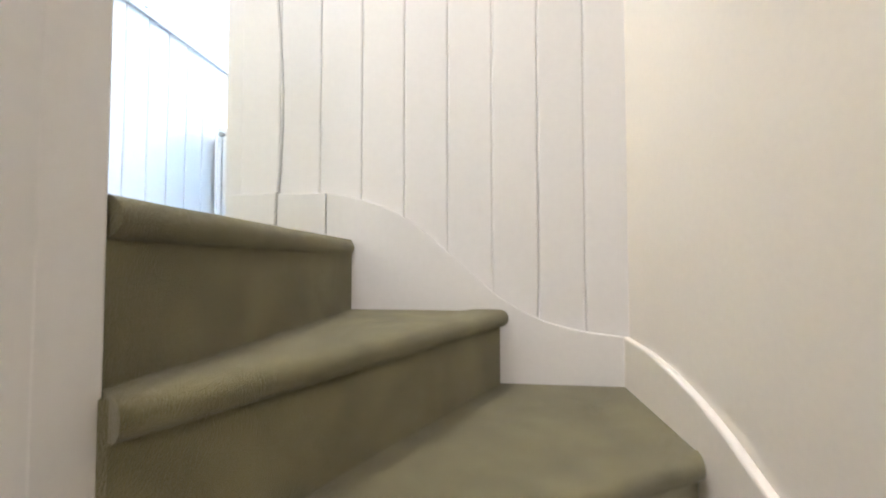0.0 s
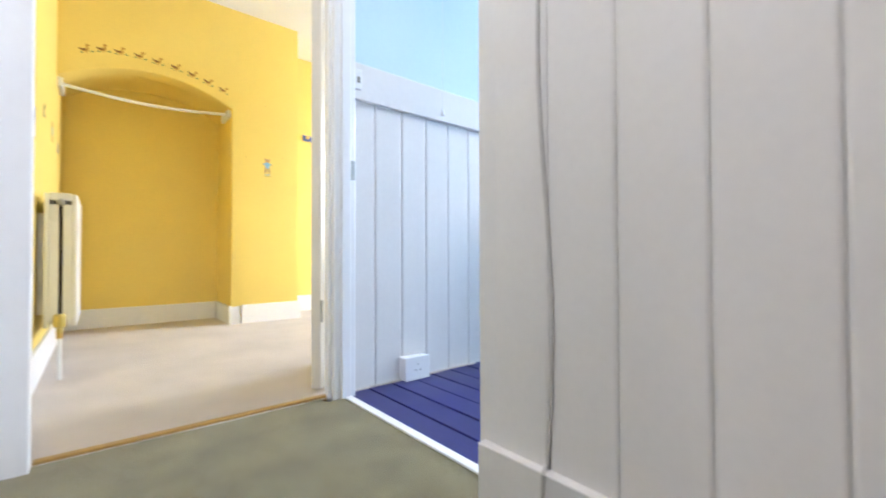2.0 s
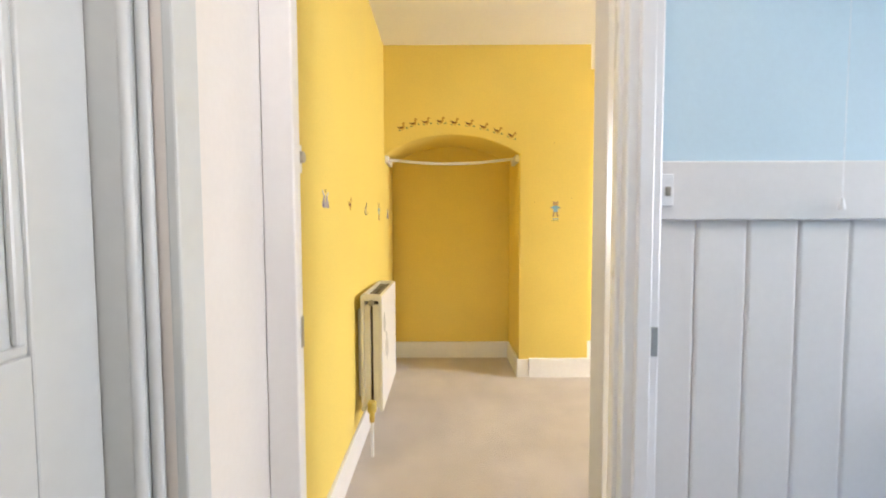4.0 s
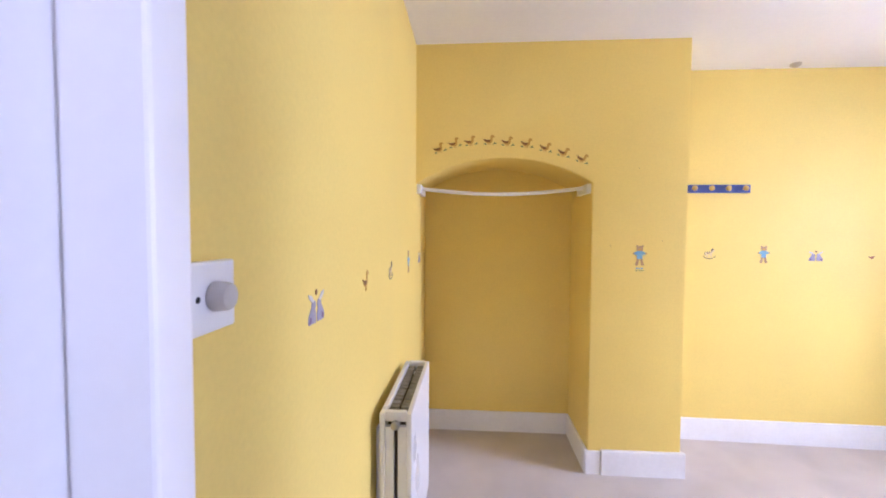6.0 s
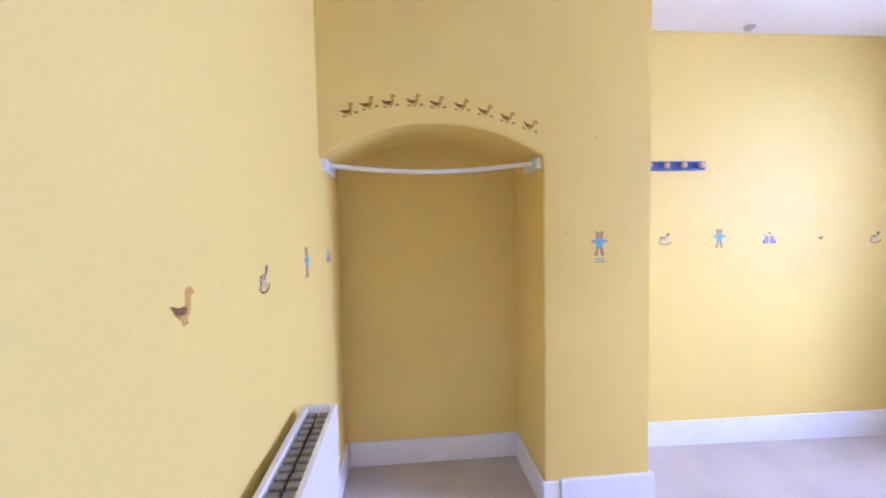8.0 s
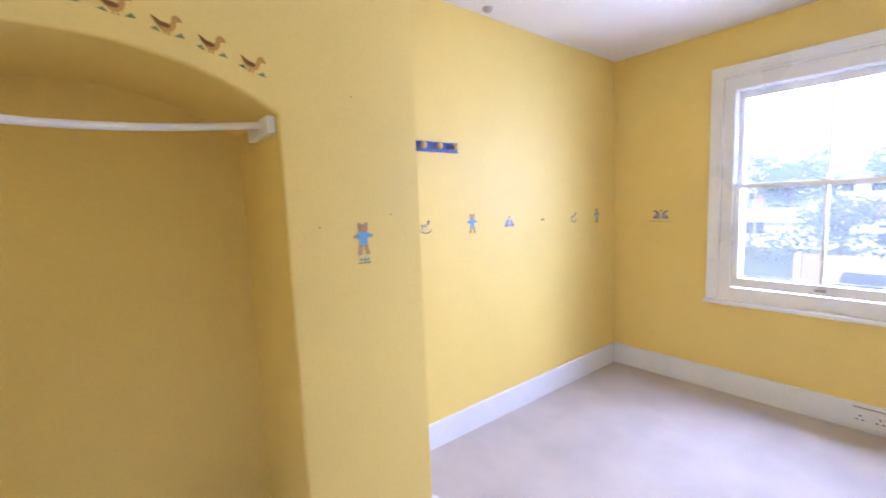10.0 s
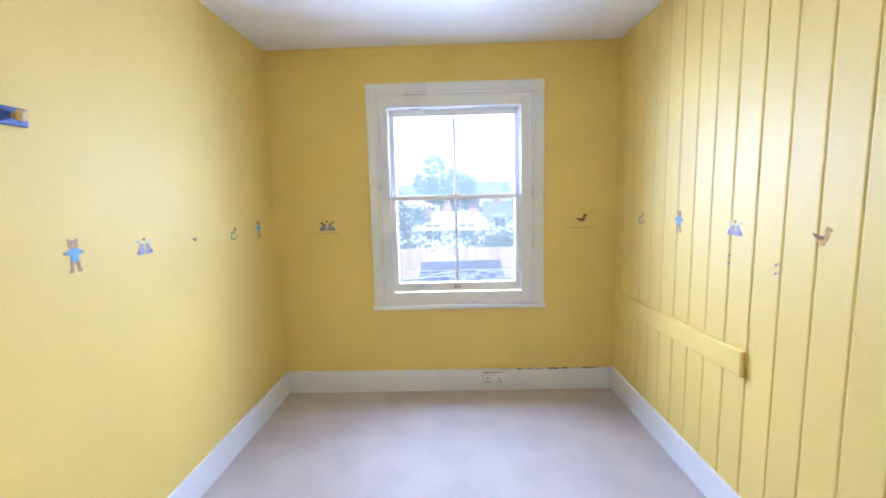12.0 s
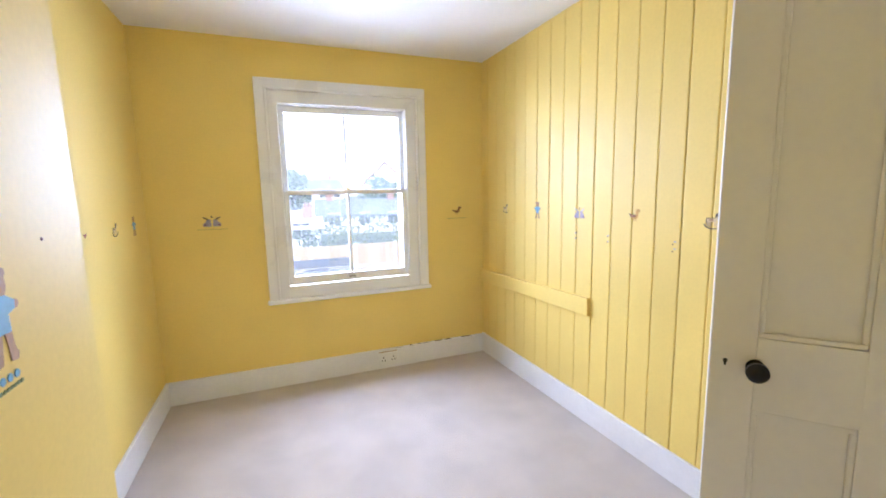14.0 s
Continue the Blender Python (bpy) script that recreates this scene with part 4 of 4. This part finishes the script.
for y, d, lab, nm in ((3.709, HORSE, L_HORSE, "horse_sticker"), (3.294, BEAR, L_BEAR, "bear_sticker"), (2.879, RABBITS, L_RAB, "rabbit_sticker"), (2.481, DUCK_PLAIN, L_PLAIN, "duck_sticker"), (2.085, HORSE, L_HORSE, "horse_sticker")):
    s = sticker(nm, lab, on_boards(y, 1.212), d)
    s.scale = (1.05, 1, 0.80) if d is RABBITS else (1, 1, 1)
for y, z, x in ((1.542, 1.693, PIER), (1.403, 1.270, PIER), (1.672, 1.30, PIER)):
    nail = thing("nail_hole", (x, y, z), "small dark nail hole in yellow plaster", "nail hole", "nail holes")
    bm = bmesh.new()
    ring_solid(bm, (x - 0.001, y, z), (x + 0.0015, y, z), ((0, 0.0028), (1, 0.002)), 8)
    part("hole", bm, M_DUCKDARK, nail)
for y in (2.905, 2.655, 2.262):
    for z in (1.097, 1.066):
        nail = thing("nail_hole", (PART_Y, y, z), "small dark screw hole in a yellow board", "nail hole", "screw holes in the boards")
        bm = bmesh.new()
        ring_solid(bm, (PART_Y + 0.001, y, z), (PART_Y - 0.0015, y, z), ((0, 0.0042), (1, 0.0035)), 8)
        part("hole", bm, M_DUCKDARK, nail)

# ---- outside the window ----
GROUND = -2.7
M_GRASS = surface("rough lawn", (0.10, 0.13, 0.05), 0.9, vary=0.15, scale=0.4, fine=9)
M_FENCE = surface("orange fence timber", (0.46, 0.33, 0.16), 0.8, vary=0.08, scale=3, fine=30, island=0.12)
M_SLATE = surface("blue grey slate", (0.14, 0.16, 0.20), 0.6, vary=0.1, scale=1.5, fine=12)
M_FELT = surface("dark roofing felt", (0.05, 0.055, 0.075), 0.9, vary=0.15, scale=2, fine=20)
M_TILE = surface("red roof tiles", (0.34, 0.14, 0.09), 0.8, vary=0.1, scale=1.5, fine=12)
M_RENDER = surface("white house render", (0.75, 0.73, 0.70), 0.8, vary=0.04, scale=0.6, fine=8)
M_BRICK = surface("house brick", (0.36, 0.20, 0.14), 0.85, vary=0.1, scale=1.0, fine=14)
M_ROOFWHITE = surface("pale garage roof", (0.62, 0.62, 0.60), 0.7, vary=0.06, scale=0.8, fine=9)
M_LEAF = surface("leaves", (0.075, 0.15, 0.055), 0.7, vary=0.2, scale=0.8, fine=6)
M_HEDGE = surface("hedge leaves", (0.10, 0.14, 0.055), 0.7, vary=0.2, scale=0.9, fine=6)
M_BARK = surface("bark", (0.14, 0.10, 0.075), 0.9, vary=0.12, scale=8, fine=40)
M_TWIG = surface("bare twigs", (0.45, 0.42, 0.40), 0.9, vary=0.1, scale=8, fine=40)
M_PANE = surface("dark far glass", (0.05, 0.06, 0.07), 0.1, vary=0.05)

bm = bmesh.new()
n = 40
gr = [[bm.verts.new((-900 + 1800 * i / n, 4.6 + 1500 * (j / n) ** 2, GROUND)) for j in range(n + 1)] for i in range(n + 1)]
for i in range(n):
    for j in range(n):
        bm.faces.new((gr[i][j], gr[i + 1][j], gr[i + 1][j + 1], gr[i][j + 1]))
setting("ground", bm, M_GRASS, "rough green gardens behind the house", "ground")


def rot2(x, y, a):
    return x * math.cos(a) - y * math.sin(a), x * math.sin(a) + y * math.cos(a)


def fence(x0, x1, y, h):
    f = thing("fence", ((x0 + x1) / 2, y, GROUND), "long orange close-boarded garden fence", "fence")
    me = mesh_of("slat", soften(boxes((-0.085, 0.085, -0.012, 0.012, 0, h)), 0.004, 1), M_FENCE)
    pm = mesh_of("fence_post", soften(boxes((-0.06, 0.06, -0.05, 0.05, 0, h + 0.08)), 0.008, 1), M_ROOFWHITE)
    k, x = 0, x0
    while x < x1:
        ob = new("slat", me)
        ob.parent, ob.matrix_parent_inverse = f, Matrix.Translation(-f.location)
        ob.matrix_basis = pose(x, y + random.uniform(-0.01, 0.01), GROUND + random.uniform(-0.02, 0.02))
        if k % 12 == 0:
            ob = new("fence_post", pm)
            ob.parent, ob.matrix_parent_inverse = f, Matrix.Translation(-f.location)
            ob.matrix_basis = pose(x + 0.085, y - 0.07, GROUND)
        x, k = x + 0.172, k + 1
    return f


fence(-6.0, 14.0, 21.5, 1.55)


def shed(name, label, x, y, w, d, h, ridge, wall, roof, turn=0.0):
    """A small outbuilding with walls, a door and a pitched roof that overhangs."""
    s = thing(name, (x, y, GROUND), label, "shed")
    a = radians(turn)

    def at(px, py, pz):
        u, v = rot2(px, py, a)
        return (x + u, y + v, GROUND + pz)

    def shaped(bm):
        for v in bm.verts:
            v.co = at(*v.co)
        return bm
    part("wall", shaped(boxes((-w / 2, w / 2, -d / 2, d / 2, 0, h))), wall, s)
    bm = bmesh.new()
    o = 0.15
    prism(bm, [(-d / 2 - o, h - 0.04), (0, h + ridge), (d / 2 + o, h - 0.04), (d / 2 + o, h + 0.04), (0, h + ridge + 0.09), (-d / 2 - o, h + 0.04)], "x", -w / 2 - o, w / 2 + o)
    part("roof", shaped(bm), roof, s)
    part("door", shaped(boxes((-0.45, 0.45, -d / 2 - 0.03, -d / 2, 0, min(1.9, h - 0.1)))), M_FENCE, s)
    return s


shed("shed", "low dark garden shed with a felt roof", -2.54, 12.4, 1.85, 2.2, 1.95, 0.28, M_FELT, M_FELT)
shed("shed", "small reddish garden shed with a pale gabled roof", -3.2, 15.1, 2.2, 0.95, 1.75, 0.36, M_TILE, M_ROOFWHITE, 90)

# bare climber over the shed
cl = thing("bare_shrub", (-2.2, 11.05, GROUND), "tangle of bare grey branches over the shed", "shrub")
rnd = random.Random(4)
bm = bmesh.new()
for k in range(60):
    p = Vector((-2.75 + 1.1 * rnd.random(), 11.05 + 0.5 * rnd.random(), GROUND + (0.3 if k % 3 else 1.5)))
    v = Vector((rnd.uniform(-0.5, 0.5), rnd.uniform(-0.25, 0.2), 1.0))
    pts = [tuple(p)]
    for i in range(9):
        v = (v + Vector((rnd.uniform(-0.7, 0.7), rnd.uniform(-0.3, 0.3), rnd.uniform(-0.55, 0.25)))).normalized()
        p = p + v * 0.36
        p.z = min(max(p.z, GROUND + 0.05), -0.42)
        p.y = min(p.y, 11.2)
        pts.append(tuple(p))
    tube(bm, pts, 0.009, 5)
part("branches", bm, M_TWIG, cl)


def leaves(bm, centre, radii, count, size, rnd):
    """Many small leaf clumps scattered through an uneven crown."""
    made = 0
    while made < count:
        v = Vector((rnd.uniform(-1, 1), rnd.uniform(-1, 1), rnd.uniform(-1, 1)))
        edge = 0.75 + 0.45 * noise.noise(v * 1.9 + Vector(centre) * 0.31)
        if v.length > edge or v.length < 0.35 * edge:
            continue
        c = Vector(centre) + Vector((v.x * radii[0], v.y * radii[1], v.z * radii[2]))
        s = size * rnd.uniform(0.5, 1.3)
        a, b = Vector((rnd.uniform(-1, 1), rnd.uniform(-1, 1), rnd.uniform(-0.6, 0.6))).normalized(), Vector((rnd.uniform(-1, 1), rnd.uniform(-1, 1), rnd.uniform(-1, 1))).normalized()
        b = (b - a * b.dot(a)).normalized()
        q = [bm.verts.new(c + a * s * i + b * s * j) for i, j in ((-0.6, 0), (0, -0.35), (0.7, 0), (0, 0.4))]
        bm.faces.new(q)
        made += 1


def tree(label, x, y, h, spread, count, size, seed, mat=None):
    rnd = random.Random(seed)
    t = thing("tree", (x, y, GROUND), label, "tree", "trees beyond the gardens")
    bm = bmesh.new()
    ring_solid(bm, (x, y, GROUND - 0.1), (x + 0.2, y, GROUND + h * 0.6), ((0, 0.05 * h * 0.6), (0.3, 0.03 * h), (1, 0.012 * h)), 10)
    part("trunk", bm, M_BARK, t, smooth=True)
    bm = bmesh.new()
    tips = []
    for k in range(8):
        a, s = k * 2.4, 0.3 + 0.06 * k
        p = Vector((x, y, GROUND + h * s))
        q = p + Vector((math.cos(a) * spread * 0.7, math.sin(a) * spread * 0.7, h * (0.16 + 0.2 * rnd.random())))
        ring_solid(bm, p, q, ((0, 0.014 * h), (1, 0.004 * h)), 6)
        tips.append(q)
    part("limbs", bm, M_BARK, t)
    bm = bmesh.new()
    leaves(bm, (x, y, GROUND + h * 0.62), (spread, spread, h * 0.42), count // 2, size, rnd)
    for q in tips:
        leaves(bm, q, (spread * 0.45, spread * 0.45, h * 0.18), count // 16, size, rnd)
    part("crown", bm, mat or M_LEAF, t)
    return t


tree("tall dark green tree with a dense uneven crown", -3.2, 50.0, 7.2, 3.8, 5200, 0.32, 3)
tree("tall dark green tree with a dense uneven crown", -14.0, 60.0, 7.4, 4.6, 3600, 0.36, 5)
tree("green garden tree behind the fence", 9.5, 52.0, 5.6, 3.2, 2600, 0.3, 9)
tree("green garden tree behind the fence", -6.2, 33.0, 3.6, 2.0, 2200, 0.2, 12, M_HEDGE)


def hedge(x0, x1, y, h, d, seed):
    hd = tagged(new("hedge"), "clipped green hedge behind the fence", "hedge")
    hd.location = ((x0 + x1) / 2, y, GROUND)
    rnd = random.Random(seed)
    bm = bmesh.new()
    for k in range(int((x1 - x0) * 130)):
        c = Vector((rnd.uniform(x0, x1), y + rnd.uniform(-d / 2, d / 2), GROUND + h * rnd.random() ** 0.7 * (0.9 + 0.2 * noise.noise((k * 0.01, 0, seed)))))
        s = 0.14 * rnd.uniform(0.6, 1.3)
        a, b = Vector((rnd.uniform(-1, 1), rnd.uniform(-1, 1), rnd.uniform(-1, 1))).normalized(), Vector((rnd.uniform(-1, 1), rnd.uniform(-1, 1), rnd.uniform(-1, 1))).normalized()
        bm.faces.new([bm.verts.new(c + a * s * i + b * s * j) for i, j in ((-1, 0), (0, -0.6), (1, 0), (0, 0.6))])
    part("foliage", bm, M_HEDGE, hd)


hedge(-2.0, 13.0, 24.5, 1.9, 1.2, 2)
hedge(-16.0, 16.0, 38.0, 2.2, 1.5, 6)
hedge(-15.0, 1.5, 29.0, 2.0, 1.6, 8)


def house(label, x, y, w, d, eaves, ridge, turn, wall, roof, cols, gable=False):
    """A house with storeys, windows, a pitched roof and chimneys."""
    h = thing("house", (x, y, GROUND), label, "house", "houses beyond the gardens")
    a = radians(turn)

    def shaped(bm):
        for v in bm.verts:
            u, t = rot2(v.co.x, v.co.y, a)
            v.co = (x + u, y + t, GROUND + v.co.z)
        return bm
    bm = boxes((-w / 2, w / 2, -d / 2, d / 2, 0, eaves))
    if gable:
        prism(bm, [(-w / 2, eaves), (w / 2, eaves), (0, ridge - 0.1)], "y", -d / 2, d / 2)
    else:
        prism(bm, [(-d / 2, eaves), (d / 2, eaves), (0, ridge - 0.1)], "x", -w / 2, w / 2)
    part("wall", shaped(bm), wall, h)
    bm = bmesh.new()
    o = 0.3
    span = w if gable else d
    length = d if gable else w
    prism(bm, [(-span / 2 - o, eaves - 0.1), (0, ridge), (span / 2 + o, eaves - 0.1), (span / 2 + o, eaves + 0.08), (0, ridge + 0.18), (-span / 2 - o, eaves + 0.08)], "y" if gable else "x", -length / 2 - o, length / 2 + o)
    r = part("roof", shaped(bm), roof, h)
    for cx in (-w * 0.36, w * 0.36):
        bm = boxes((cx - 0.35, cx + 0.35, -0.3, 0.3, ridge - 1.4, ridge + 0.9))
        for px in (-0.15, 0.15):
            ring_solid(bm, (cx + px, 0, ridge + 0.9), (cx + px, 0, ridge + 1.25), ((0, 0.11), (1, 0.09)), 8)
        part("chimney", shaped(bm), M_BRICK, r)
    for k in range(cols):
        cx = -w / 2 + w * (k + 0.5) / cols
        for z0 in ((0.9, 3.3) if eaves > 4.2 else (0.9,)):
            wn_ = part("window", shaped(boxes((cx - 0.6, cx + 0.6, -d / 2 - 0.04, -d / 2 + 0.02, z0, z0 + 1.2))), M_RENDER, h)
            for px in (-0.55, 0.03):
                part("pane", shaped(boxes((cx + px, cx + px + 0.52, -d / 2 - 0.055, -d / 2 - 0.03, z0 + 0.06, z0 + 1.14))), M_PANE, wn_)
    return h


house("white rendered house with a red gabled roof", 12.6, 64.0, 6.5, 8.0, 5.0, 8.3, -12, M_RENDER, M_TILE, 2, True)
house("brick house with a slate roof", 21.0, 70.0, 9.0, 7.0, 5.0, 7.6, -6, M_BRICK, M_SLATE, 3)
house("low white building with a slate roof", 5.4, 46.0, 9.0, 5.0, 1.8, 3.3, -4, M_RENDER, M_SLATE, 3)
house("white house with a slate roof", 3.5, 84.0, 10.0, 8.0, 4.6, 6.6, 5, M_RENDER, M_SLATE, 4)
house("white house with a slate roof", -11.0, 88.0, 11.0, 8.0, 4.6, 6.4, 8, M_RENDER, M_SLATE, 4)
house("low white garages with pale roofs behind the gardens", -7.4, 40.0, 12.0, 5.0, 1.9, 2.5, 3, M_RENDER, M_ROOFWHITE, 3)
house("low white garage with a pale roof", -2.8, 33.5, 5.0, 3.5, 1.7, 2.2, -2, M_RENDER, M_ROOFWHITE, 2)
# pale cloud low over the horizon, far behind the houses
M_CLOUD = bpy.data.materials.new("white overcast cloud")
M_CLOUD.use_nodes = True
glow = M_CLOUD.node_tree.nodes.new("ShaderNodeEmission")
glow.inputs["Color"].default_value, glow.inputs["Strength"].default_value = (0.95, 0.98, 1.0, 1), 0.8
M_CLOUD.node_tree.links.new(glow.outputs[0], M_CLOUD.node_tree.nodes["Material Output"].inputs["Surface"])
bm = bmesh.new()
arc = [(600 * math.sin(a), 80 + 520 * math.cos(a)) for a in [radians(-75 + 6 * k) for k in range(26)]]
low, high = [bm.verts.new((x, y, GROUND)) for x, y in arc], [bm.verts.new((x, y, 420)) for x, y in arc]
for k in range(25):
    bm.faces.new((low[k], low[k + 1], high[k + 1], high[k]))
setting("backdrop", bm, M_CLOUD, "even white overcast sky behind the houses", "sky", True)
# the outside of this house
setting("wall_outside_north", boxes((-7.0, 5.0, 4.405, 4.46, GROUND, -0.31)), M_BRICK, "brick wall below the bedroom window", "wall")

# ---- bring the drawn plan to true metres ----
for ob in list(scene.objects):
    if ob.parent is None and ob.type in ("MESH", "EMPTY"):
        ob.matrix_basis = Matrix.Diagonal((TRUE, TRUE, TRUE, 1)) @ ob.matrix_basis
